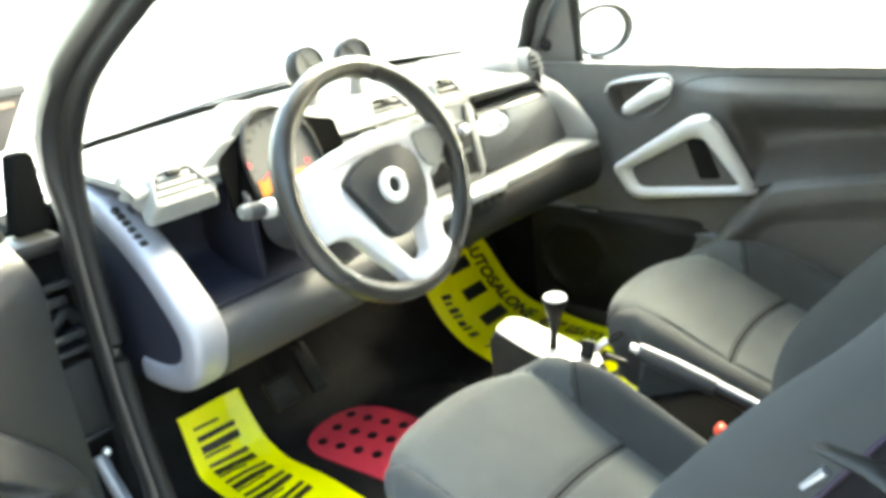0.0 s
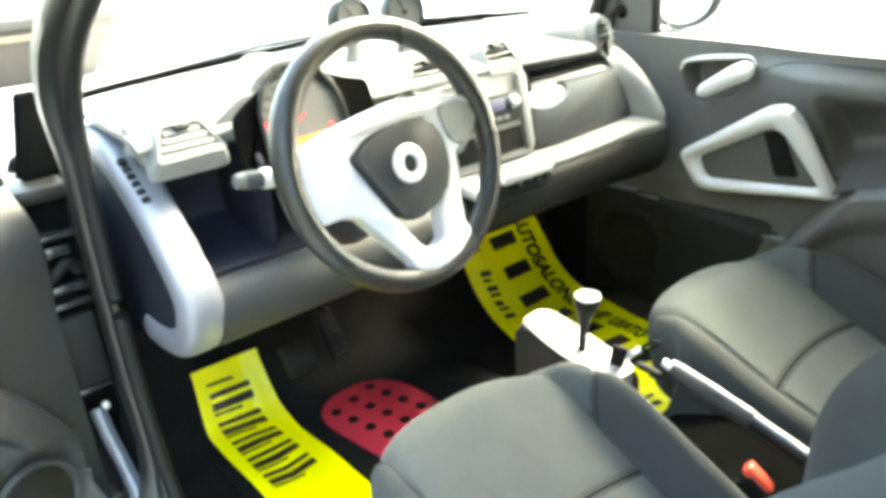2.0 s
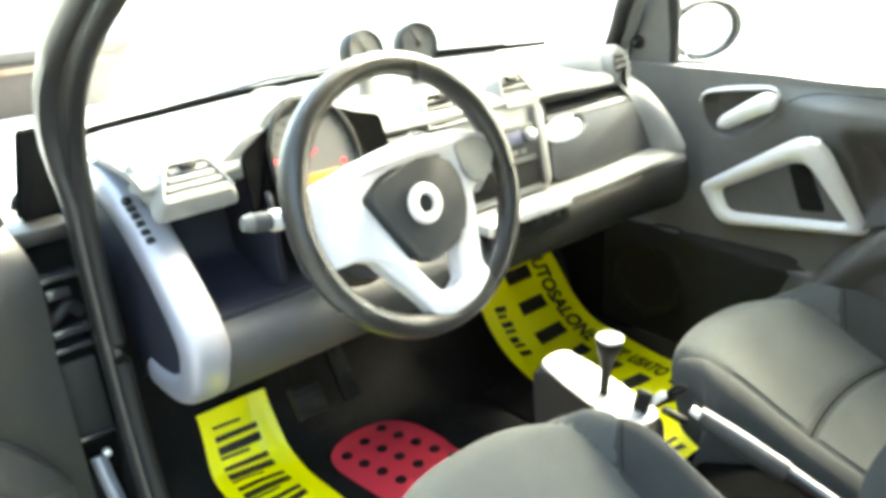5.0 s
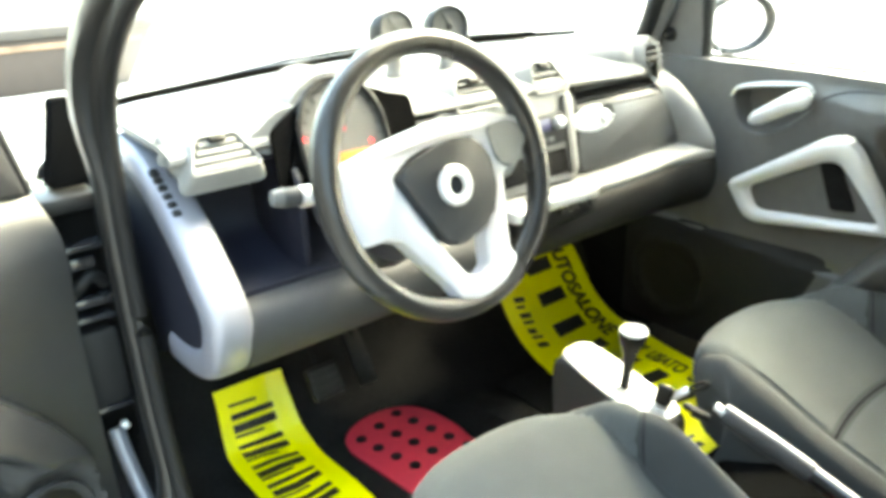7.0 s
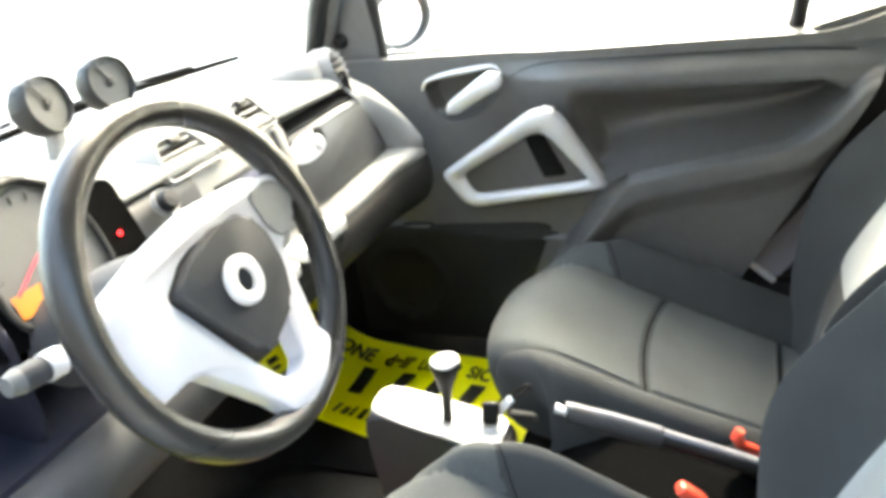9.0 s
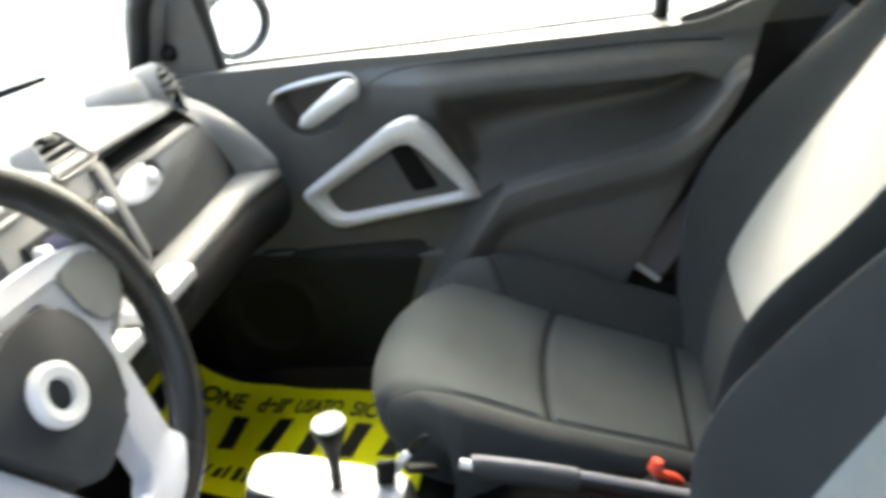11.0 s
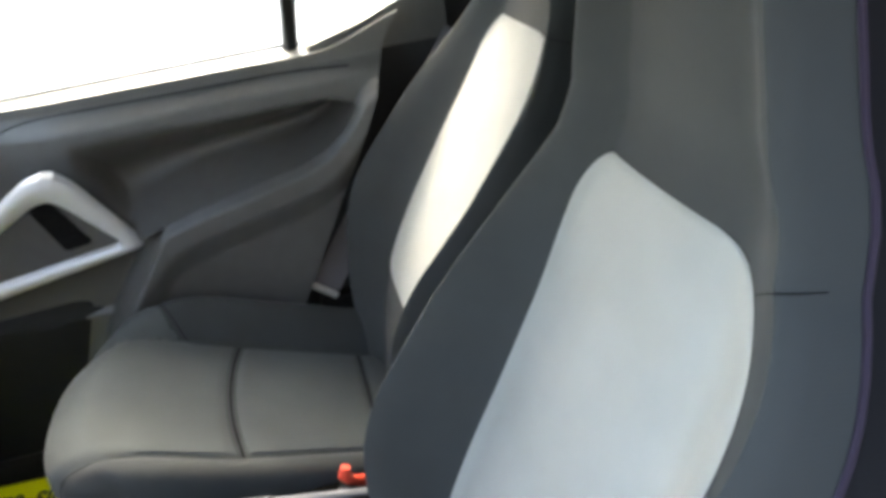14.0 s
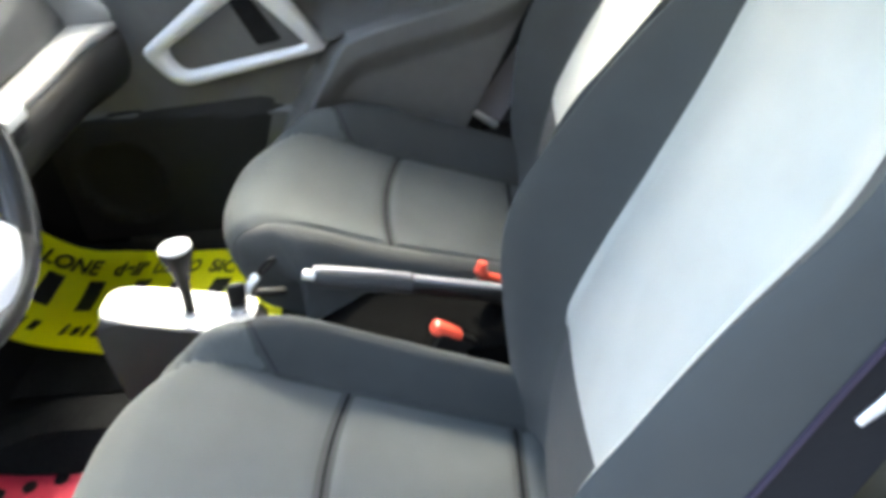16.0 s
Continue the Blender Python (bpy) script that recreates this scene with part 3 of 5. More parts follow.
CUP = rounded([(0.195, 0.950), (0.03, 0.973), (0.0, 0.93), (0.075, 0.862), (0.16, 0.852)], [0.045, 0.02, 0.025, 0.04, 0.05])
PULL_MID = [(0.14, 0.737), (-0.08, 0.87), (-0.11, 0.865), (-0.19, 0.712), (0.10, 0.672)]


def pdoor_at(u, v):
    if v < 0.88:
        w = v / 0.88
        z = 0.30 + 0.70 * w
        y = 0.44 + (back_edge(z) - 0.44) * u
        z = 0.30 + (sill_z(y) - 0.012 - 0.30) * w
        return Vector((0.705 - pdoor_depth(y, min(z, 0.985)), y, z))
    w = (v - 0.88) / 0.12
    y = 0.44 + (back_edge(1.0) - 0.44) * u
    d = pdoor_depth(y, 0.985)
    return Vector((0.705 - d + (d + 0.02) * (1 - math.cos(w * math.pi / 2)), y, sill_z(y) - 0.012 + 0.006 * math.sin(w * math.pi / 2) - 0.010 * w))


part("trim_panel", grid(pdoor_at, 330, 230), M_DOOR, pdoor)
# seam line; its front hook draws the band's shading edge in dark
part("seam_and_shade_edge", tube(spline([(0.7045 - pdoor_depth(y, z), y, z) for y, z in ((-0.02, 0.952), (-0.05, 0.968), (-0.10, 0.979), (-0.2, 0.981), (-0.4, 0.980), (-0.55, 0.979), (-0.66, 0.972))], 50), 0.0013, 6), M_STITCH, pdoor, "dark seam of the padded upper trim with its front shading edge")
POCKET = [(0.30, -0.04), (0.45, -0.07), (0.58, -0.125), (0.64, -0.16)]


def pocket_at(u, v):
    z = 0.295 + (0.31 + 0.02 * u) * v
    back = float(np.interp(z, [p[0] for p in POCKET], [p[1] for p in POCKET])) + 0.03
    y = 0.446 + (back - 0.446) * u
    return Vector((0.705 - pdoor_depth(y, z) + 0.003 - 0.008 * min(1, 8 * (1 - u)) * min(1, 12 * (1 - v)), y, z))


part("map_pocket", grid(pocket_at, 40, 30), M_POCKET, pdoor, "black lower door pocket")
# highlight on the cup's top edge, modelled as a tapering bright tube
part("cup_highlight", tube(spline([(0.705 - pdoor_depth(y, z + 0.014) - 0.001, y, z) for y, z in ((0.192, 0.930), (0.178, 0.950), (0.13, 0.962), (0.07, 0.970), (0.02, 0.974), (0.002, 0.958))], 24), [0.002 + 0.0045 * math.sin(math.pi * k / 23) for k in range(24)], 10), M_CHROME, pdoor, "bright crescent standing in for the highlight on the release cup's upper rim")
part("outer_skin", prism([(0.46, 0.28), (0.46, 0.98), (-0.80, 0.98), (-0.45, 0.28)], "x", 0.755, 0.79, 0.01), M_GLOSS, pdoor, "black painted door skin")
part("quarter_trim", prism(rounded([(-0.575, 0.985), (-0.60, 1.014), (-0.70, 1.040), (-0.78, 1.070), (-0.86, 1.10), (-0.86, 0.985)], 0.008), "x", 0.642, 0.70, 0.006), M_DOOR, pdoor, "dark trim below the quarter window")
part("window_strip", tube([(0.712, 0.40, 1.004), (0.714, -0.1, 1.004), (0.716, -0.585, 1.008)], 0.0035, 8), M_RUBBER, pdoor, "thin black window seal")
part("window_divider", tube([(0.712, -0.566, 1.0), (0.708, -0.582, 1.10), (0.66, -0.62, 1.42)], 0.019, 10, flat=0.8), M_RUBBER, pdoor, "black quarter window divider")
g = part("window_pane", rbox((0.718, -0.585, 0.99), (0.722, 0.28, 1.40), 0), M_GLASS, pdoor, "clear window glass", smooth=0)
g.visible_shadow = False
g = part("quarter_pane", rbox((0.718, -0.95, 1.03), (0.722, -0.60, 1.40), 0), M_GLASS, pdoor, "clear window glass", smooth=0)
g.visible_shadow = False
part("mirror_sail", prism(rounded([(0.50, 0.985), (0.295, 0.985), (0.300, 1.27), (0.395, 1.27), (0.465, 1.12)], 0.008), "x", 0.672, 0.71, 0.006), M_DOOR, pdoor, "triangular mirror corner trim")
part("sail_post", tube([(0.69, 0.298, 0.99), (0.685, 0.303, 1.27)], 0.017, 10), M_BLACK, pdoor)
part("adjust_knob", lathe([(0.018, -0.004), (0.016, 0.006), (0.009, 0.02), (0.004, 0.022)], pose(0.672, 0.385, 1.048, 0, -90, 0), 20), M_BLACK, pdoor, "small black mirror knob")


def ring(outer, inner, xs, high, n=72):
    """A rounded frame between two closed outlines in the door's plane."""
    def even(pts):
        q = np.array(list(pts) + [pts[0]])
        at = np.r_[0, np.cumsum(np.linalg.norm(np.diff(q, axis=0), axis=1))]
        return np.array([[np.interp(s, at, q[:, k]) for k in (0, 1)] for s in np.linspace(0, at[-1], n, endpoint=False)])
    a, b = even(outer), even(inner)
    bm = bmesh.new()

    def at(u, v):
        i = round(u * n) % n
        t = v
        w = a[i] * (1 - t) + b[i] * t
        lift = high * math.sin(math.pi * min(1, max(0, t))) ** 0.6 if 0 < t < 1 else -0.006
        return (xs(*w) - lift, w[0], w[1])
    grid(at, n, 8, bm, True)
    return bm


PULL_OUT = rounded([(0.172, 0.736), (-0.085, 0.905), (-0.13, 0.895), (-0.218, 0.702), (0.112, 0.65)], [0.02, 0.04, 0.035, 0.012, 0.035])
PULL_IN = rounded([(0.112, 0.738), (-0.07, 0.842), (-0.095, 0.835), (-0.172, 0.722), (0.088, 0.69)], [0.012, 0.025, 0.02, 0.008, 0.02])
part("door_pull", ring(PULL_OUT, PULL_IN, lambda y, z: 0.634 - 0.32 * max(0, z - 0.72), 0.016), M_SILVER, pdoor, "silver triangular door pull")
part("pull_back", prism(PULL_MID, "x", 0.634, 0.650, 0.0), M_DOOR, pdoor)
# solid dark plate laid on the pull's back to paint the grip's shade
part("grip_shade", prism(rounded([(-0.035, 0.83), (-0.075, 0.835), (-0.125, 0.735), (-0.075, 0.728)], 0.008), "x", 0.628, 0.6335, 0.0), M_CARPET, pdoor, "dark plate standing in for the shade in the grip")
LEV = spline([(0.628, 0.13, 0.884), (0.622, 0.09, 0.908), (0.618, 0.04, 0.938), (0.622, -0.002, 0.958)], 16)
part("release_lever", tube(LEV, [0.006, 0.0125] + [0.016 + 0.006 * k / 12 for k in range(12)] + [0.018, 0.008], 14, flat=0.6, up=(1, 0, 0)), M_CHROME, pdoor, "satin chrome release lever")
pm = thing("passenger_mirror", "door mirror in black housing with silver glass", "mirror")
part("housing", lathe([(0.01, -0.12), (0.05, -0.105), (0.085, -0.06), (0.10, -0.01), (0.103, 0.006), (0.096, 0.012), (0.083, 0.008), (0.080, -0.004)], pose(0.832, 0.305, 1.064, 90, 0, -20) @ Matrix.Diagonal((1.08, 0.72, 1, 1)), 36, cap=False), M_BLACK, pm)
part("mirror_glass", lathe([(0.0005, 0.0), (0.081, 0.0), (0.083, -0.004)], pose(0.832, 0.307, 1.064, 90, 0, -20) @ Matrix.Diagonal((1.08, 0.72, 1, 1)), 36), M_MIRROR, pm, "mirror glass reflecting bright sky")
part("stalk", rbox((0.72, 0.36, 1.0), (0.80, 0.42, 1.035), 0.012), M_BLACK, pm)

# passenger belt hanging by the rear post
belt = thing("seat_belt", "grey seat belt with metal tongue by the rear post", "seat belt", "seat belts")
part("webbing", slab(lambda u, v: (0.598 + 0.04 * v + 0.004 * math.sin(6 * v), -0.500 - 0.052 * u - 0.335 * v - 0.02 * v * v, 0.556 - 0.034 * u + 0.43 * v + 0.02 * v * v), 4, 20, (0.002, 0, 0)), M_WEB, belt)
part("tongue", rbox((-0.006, -0.03, -0.007), (0.006, 0.03, 0.007), 0.004, 2, Matrix.Translation((0.597, -0.524, 0.532)) @ pose(0, 0, 0, 40, 0, 0)), M_CHROME, belt, "metal belt tongue")
part("stopper", rbox((0.59, -0.58, 0.40), (0.625, -0.51, 0.515), 0.008), M_BLACK, belt)

# ---- seats ----


def soft_interp(v, xs, ys):
    """Interpolation between knots with the corners rounded off."""
    return float(np.mean(np.interp(v + np.linspace(-0.06, 0.06, 13), xs, ys)))


def seat(name, cx, cushion, spine, label, halves, wings, shift, span, tall):
    """A bucket seat: cushion and spine are side profiles (y, z), the cushion from back to front, the spine from bottom to top."""
    top = thing(name, label, "car seat", "car seats")
    prof = spline(cushion, 121)

    def frame_at(line, v):
        i = v * (len(line) - 1)
        k = min(int(i), len(line) - 2)
        p = line[k] + (line[k + 1] - line[k]) * (i - k)
        d = line[min(k + 2, len(line) - 1)] - line[max(k - 1, 0)]
        d = d / np.linalg.norm(d)
        return p, d

    def cush(s, v, lift=0.0):
        p, d = frame_at(prof, v)
        nrm = np.array((-d[1], d[0]))
        front = sstep(0.45, 0.78, v)
        w = 0.235 + 0.025 * sstep(0.1, 0.5, v) - 0.07 * sstep(0.62, 1.0, v)
        q = max(0.0, (abs(s) - 0.62) / 0.38)
        h = (0.022 if s * cx < 0 < cx else tall) * (1 - sstep(0.45 if cx > 0 else 0.48, 0.90 if cx > 0 else 0.86, v)) * math.sin(math.pi * min(1, q * 0.95)) ** 0.8  - 0.15 * q ** 3.2 * (1 - 0.55 * sstep(0.7, 0.9, v))
        h -= 0.004 * math.exp(-((abs(s) - 0.62) / 0.025) ** 2)
        h += 0.008 * (1 - (s / 0.62) ** 2) * (1 if abs(s) < 0.62 else 0) * front
        h += lift
        back = 0.10 * abs(s) ** 3 * front
        return Vector((cx + w * s, p[0] + nrm[0] * h - back, p[1] + nrm[1] * h - 0.25 * back * front))

    part("cushion", grid(lambda u, v: cush(2 * u - 1, v), 64, 60), M_CLOTH, top, "dark grey cloth seat cushion")

    def seam_at(v, side):
        """How far out the seam between insert and bolster runs; on the far side it flares to the rim at the front."""
        return 0.60 + (0.36 if side > 0 else 0.05) * sstep(0.50, 0.80, v)

    def pad(v0, v1, bow):
        def fn(u, v):
            s1, s0 = seam_at(v0 + (v1 - v0) * v, 1), -seam_at(v0 + (v1 - v0) * v, -1)
            s = s0 + (s1 - s0) * u
            arc = 1 - (2 * u - 1) ** 2
            vv = v0 + bow[0] * arc + (v1 + bow[1] * arc - v0 - bow[0] * arc) * v
            edge = min(u, 1 - u) * (s1 - s0) / 0.03, min(v, 1 - v) * (v1 - v0) / 0.02
            e = min(1, min(edge))
            return cush(s, vv, -0.003 + 0.006 * math.sin(e * math.pi / 2))
        return grid(fn, 48, 40)

    part("rear_pad", pad(0.129, 0.412, (0.0, 0.022)), M_CLOTH2, top, "grey cloth insert")
    part("rear_roll", pad(0.06, 0.121, (0.0, 0.0)), M_CLOTH2, top, "narrow grey cloth roll at the back of the cushion")
    part("rear_seam", tube([cush(s, 0.125, -0.001) for s in np.linspace(-0.6, 0.6, 30)], 0.0026, 6), M_STITCH, top)
    part("front_pad", pad(0.420, 0.985, (0.022, 0.0)), M_CLOTH2, top, "grey cloth insert")
    part("cross_seam", tube([cush(s, 0.416 + 0.022 * (1 - (s / 0.6) ** 2), -0.0015) for s in np.linspace(-0.6, 0.6, 40)], 0.0028, 6), M_STITCH, top, "dark seam across the cushion")
    for s in (-1, 1):
        part("side_seam", tube([cush(s * (seam_at(v, s) + 0.012), v, -0.0002) for v in np.linspace(0.1, 0.9, 60)], 0.0011, 6), M_STITCH, top, "dark seam along the cushion")
    y0, z0 = cushion[0]
    y1 = cushion[-1][0]
    part("base", rbox((cx - 0.17, y0 + 0.08, 0.27), (cx + 0.17, y1 - 0.14, 0.40), 0.02), M_BLACK, top, "black seat base")
    for s in (-1, 1):
        part("rail", rbox((cx + s * 0.15 - 0.02, y0 + 0.02, 0.262), (cx + s * 0.15 + 0.02, y1 - 0.05, 0.285), 0.004), M_STEEL, top, "steel seat rail")

    sp = spline(spine, 121)

    def half(v):
        return soft_interp(v, (0, 0.15, 0.35, 0.50, 0.60, 0.68, 0.75, 0.85, 0.95, 1.0), halves)

    def wing(v):
        return soft_interp(v, (0, 0.12, 0.30, 0.48, 0.60, 0.72, 1), wings)

    def back(s, v, lift=0.0):
        p, d = frame_at(sp, v)
        nrm = np.array((d[1], -d[0]))
        t = abs(s)
        b = wing(v)
        if t <= 0.52:
            h = 0.006 * (1 - (t / 0.52) ** 2)
        elif t <= (0.94 if s < 0 else 0.86):
            h = b * sstep(0.54, 0.98 if s < 0 else 0.90, t)
        else:
            q = (t - 0.94) / 0.08 if s < 0 else (t - 0.86) / 0.16
            h = b * math.sqrt(max(0.0, 1 - min(1, q) ** 2)) - 0.06 * q ** 4
        return Vector((cx + half(v) * s, p[0] + nrm[0] * (h + lift), p[1] + nrm[1] * (h + lift)))

    part("backrest", grid(lambda u, v: back(-1.02 + 2.04 * u, v), 80, 80), M_CLOTH, top, "dark grey cloth backrest with built-in headrest")

    def shell(u, v):
        s = -1.02 + 2.04 * u
        a = back(math.copysign(1.02, s), v)
        p, d = frame_at(sp, v)
        nrm = np.array((d[1], -d[0]))
        deep = 0.055 + 0.075 * (1 - (abs(s) / 1.02) ** 4)
        base = Vector((cx + half(v) * s * 0.995, p[0] - nrm[0] * deep, p[1] - nrm[1] * deep))
        return a if abs(s) > 1.019 else base
    part("back_shell", grid(shell, 40, 50), M_PANEL, top, "grey plastic backrest shell")
    # piping along the outer edge, dark side panels behind it

    def flank(s, t, v):
        """The side of the backrest, from its front roll (0) to the shell (1)."""
        return back(s * 0.9945, v).lerp(back(s * 1.02, v), t) + Vector((0.002 * s, 0, 0))
    for s in (-1, 1):
        part("piping", tube([flank(s, 0.47, v) for v in np.linspace(0.06, 0.94, 41)], 0.0026, 6), M_PIPING, top, "dark purple piping")
        part("side_panel", grid(lambda u, v: flank(s, 0.47 + 0.53 * u, 0.04 + 0.9 * v), 6, 60), M_SIDE, top, "black cloth side panel")

    V_LOW, V_TOP = span

    def light(u, v):
        v = 1 - (1 - v) ** 1.6
        vv = V_LOW + (V_TOP - V_LOW) * v
        corner = 0.25 * (1 - math.sqrt(max(0.0, 1 - max(0.0, (v - 0.85) / 0.15) ** 2))) + 0.05 * max(0.0, 1 - v / 0.06) ** 2
        inner, outer = soft_interp(v, (0, 0.3, 0.7, 1), shift[0]) - 0.6 * corner, soft_interp(v, (0, 0.3, 0.7, 1), shift[1]) - 1.5 * corner
        s = inner * (2 * u - 1) if u > 0.5 else outer * (2 * u - 1)
        e = min(1, min(u, 1 - u) * 1.3 / 0.05, min(v, 1 - v) / 0.02)
        return back(s, vv, 0.0012 + 0.0024 * math.sin(e * math.pi / 2))
    part("back_insert", grid(light, 70, 80), M_LIGHT, top, "light silver-grey cloth insert")
    # edge piping in lighter cloth, the crest's highlight put into its colour
    part("bolster_highlight", tube([back(-soft_interp(w, (0, 0.3, 0.7, 1), shift[1]) - 0.115, V_LOW + (V_TOP - V_LOW) * w, 0.001) for w in np.linspace(0.0, 0.98, 50)], 0.0016, 6), M_CLOTH2, top, "lighter edge piping that carries the bolster crest's highlight") if cx > 0 else None
    part("shoulder_seam", tube([back(s, V_TOP - 0.020 + 0.10 * (-s - 0.76), 0.0003) for s in np.linspace(-1.0, -0.74, 24)], 0.0005, 6), M_STITCH, top)
    return top


seat("bucket_seat", -0.318, [(-0.60, 0.40), (-0.52, 0.445), (-0.30, 0.525), (-0.13, 0.595), (-0.075, 0.598), (-0.03, 0.57), (-0.012, 0.51), (-0.025, 0.42)],
     [(-0.548, 0.42), (-0.581, 0.61), (-0.684, 0.84), (-0.779, 1.065), (-0.786, 1.15), (-0.786, 1.25), (-0.81, 1.34), (-0.815, 1.39)], "dark grey cloth driver's seat with light grey backrest insert",
     (0.182, 0.232, 0.234, 0.220, 0.212, 0.158, 0.141, 0.118, 0.105, 0.085), (0.029, 0.045, 0.112, 0.080, 0.030, 0.028, 0.014), ((0.602, 0.599, 0.590, 0.655), (0.847, 0.93, 0.915, 0.76)), (0.212, 0.673), 0.078)
seat("bucket_seat", 0.322, [(-0.64, 0.41), (-0.56, 0.447), (-0.35, 0.522), (-0.17, 0.592), (-0.105, 0.594), (-0.058, 0.566), (-0.042, 0.508), (-0.055, 0.43)],
     [(-0.60, 0.42), (-0.642, 0.61), (-0.771, 0.84), (-0.906, 1.065), (-0.918, 1.15), (-0.945, 1.25), (-0.971, 1.34), (-0.998, 1.39)], "dark grey cloth passenger seat with light grey backrest insert",
     (0.179, 0.225, 0.262, 0.262, 0.221, 0.165, 0.150, 0.140, 0.120, 0.09), (0.033, 0.048, 0.103, 0.066, 0.036, 0.036, 0.014), ((0.578, 0.575, 0.545, 0.64), (0.76, 0.71, 0.75, 0.72)), (0.202, 0.662), 0.092)

# seat belt anchor by the driver's seat
anchor = thing("seat_belt", "black belt anchor strap with a bright bolt beside the driver's seat", "seat belt", "seat belts")
part("strap", tube([(-0.582, -0.700, 0.932), (-0.60, -0.74, 0.94), (-0.64, -0.82, 0.93)], [0.006, 0.010, 0.011], 10, flat=0.6), M_BLACK, anchor)
part("bolt", tube([(-0.583, -0.692, 0.892), (-0.583, -0.708, 0.914)], [0.003, 0.0042], 10), M_STEEL, anchor)

# ---- dashboard ----
dash = thing("dashboard", "dark grey plastic dashboard with silver trim", "dashboard")


def sweep(name, profile, x0, x1, mat, label="", n=60, seg=24, bend=0.0, thick=0.012):
    """A side profile (y, z) drawn along x, bowed forward in the middle by bend."""
    pr = spline(profile, n)
    bm = grid(lambda u, v: (x0 + (x1 - x0) * v, pr[round(u * (n - 1))][0] + bend * (1 - (2 * v - 1) ** 2), pr[round(u * (n - 1))][1]), n - 1, seg)
    return part(name, solid(bm, thick), mat, dash, label)


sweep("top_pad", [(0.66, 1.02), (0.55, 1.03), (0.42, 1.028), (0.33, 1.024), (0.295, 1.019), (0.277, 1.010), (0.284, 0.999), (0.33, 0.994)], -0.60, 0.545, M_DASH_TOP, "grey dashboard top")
for v in bpy.data.objects["top_pad"].data.vertices:
    v.co.y += 0.10 * sstep(0.43, 0.54, v.co.x) * (1 - sstep(0.29, 0.46, v.co.y))
    v.co.z -= 0.010 * sstep(0.15, 0.50, v.co.x) * (1 - sstep(0.29, 0.40, v.co.y))
# driver's side: open tray over a rounded knee roll
sweep("tray_back", [(0.32, 0.985), (0.40, 0.96), (0.42, 0.90), (0.40, 0.83), (0.30, 0.80), (0.22, 0.80)], -0.58, -0.07, M_NAVY, "dark blue open tray")
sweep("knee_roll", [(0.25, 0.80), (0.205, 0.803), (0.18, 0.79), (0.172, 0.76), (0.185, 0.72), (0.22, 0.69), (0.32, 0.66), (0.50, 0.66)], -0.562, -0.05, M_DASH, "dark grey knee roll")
part("tray_divider", prism(rounded([(0.24, 0.80), (0.24, 0.97), (0.42, 0.98), (0.42, 0.80)], 0.03), "x", -0.43, -0.42, 0.003), M_NAVY, dash)
# silver end caps
CAP = [(0.50, 1.0), (0.43, 0.990), (0.359, 0.960), (0.29, 0.914), (0.236, 0.866), (0.190, 0.815), (0.180, 0.77), (0.200, 0.722), (0.242, 0.692), (0.30, 0.677), (0.37, 0.672)]
CAP_LINE = spline(CAP, 60)


def cap_at(u, v):
    i = round(v * 59)
    p, d = CAP_LINE[i], CAP_LINE[min(i + 1, 59)] - CAP_LINE[max(i - 1, 0)]
    d /= np.linalg.norm(d)
    wide = 0.031 + 0.004 * sstep(0.35, 0.8, v)
    ca, sa = math.cos(2 * math.pi * u), math.sin(2 * math.pi * u)
    off = 0.028 * math.copysign(abs(sa) ** 0.6, sa) - 0.016
    return (-0.585 - wide * math.copysign(abs(ca) ** 0.6, ca), p[0] + d[1] * off, p[1] - d[0] * off)


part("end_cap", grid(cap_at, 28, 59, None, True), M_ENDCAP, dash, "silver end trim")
plate = [tuple(q + (np.array((0.40, 0.80)) - q) * 0.12) for q in CAP_LINE[::3]] + [(0.45, 0.64), (0.52, 0.97)]
part("end_plate", prism(plate, "x", -0.585, -0.612, 0.0), M_NAVY, dash, "dark end panel")
# passenger end: a convex crescent from the round vent down to the ledge
IN_EDGE = spline([(0.50, 0.42, 1.010), (0.490, 0.33, 0.998), (0.482, 0.280, 0.972), (0.508, 0.273, 0.937), (0.530, 0.264, 0.892), (0.541, 0.255, 0.853), (0.542, 0.252, 0.830), (0.545, 0.252, 0.800)], 48)
OUT_EDGE = spline([(0.580, 0.50, 1.010), (0.572, 0.40, 1.004), (0.566, 0.334, 0.990), (0.566, 0.282, 0.965), (0.566, 0.230, 0.922), (0.566, 0.190, 0.876), (0.566, 0.170, 0.842), (0.566, 0.180, 0.815)], 48)


def crescent_at(u, v):
    a, b = IN_EDGE[round(v * 47)], OUT_EDGE[round(v * 47)]
    if u > 0.8:
        t = (u - 0.8) / 0.2
        return b + np.array((0.022 * t ** 0.6, 0.06 * t, -0.006 * t))
    t = u / 0.8
    swell = math.sin(math.pi * t ** 1.3) * np.linalg.norm(b - a) * 0.16
    return a + (b - a) * t + np.array((-0.55, -0.55, 0.45)) * swell


part("end_cap", solid(grid(crescent_at, 20, 47), 0.004), M_LEDGE, dash, "light grey crescent end trim", smooth=60)
for k in range(6):
    t = k / 5
    c = Vector((-0.599, 0.366, 0.961)).lerp(Vector((-0.597, 0.300, 0.914)), t)
    part("demist_slot", rbox((-0.0065, -0.0062, -0.004), (0.0065, 0.0062, 0.006), 0.002, 1, Matrix.Translation(c + Vector((0, -0.006, 0.013))) @ pose(0, 0, 0, 28, 0, 0)), M_BLACK, dash, "black side window vent slot")


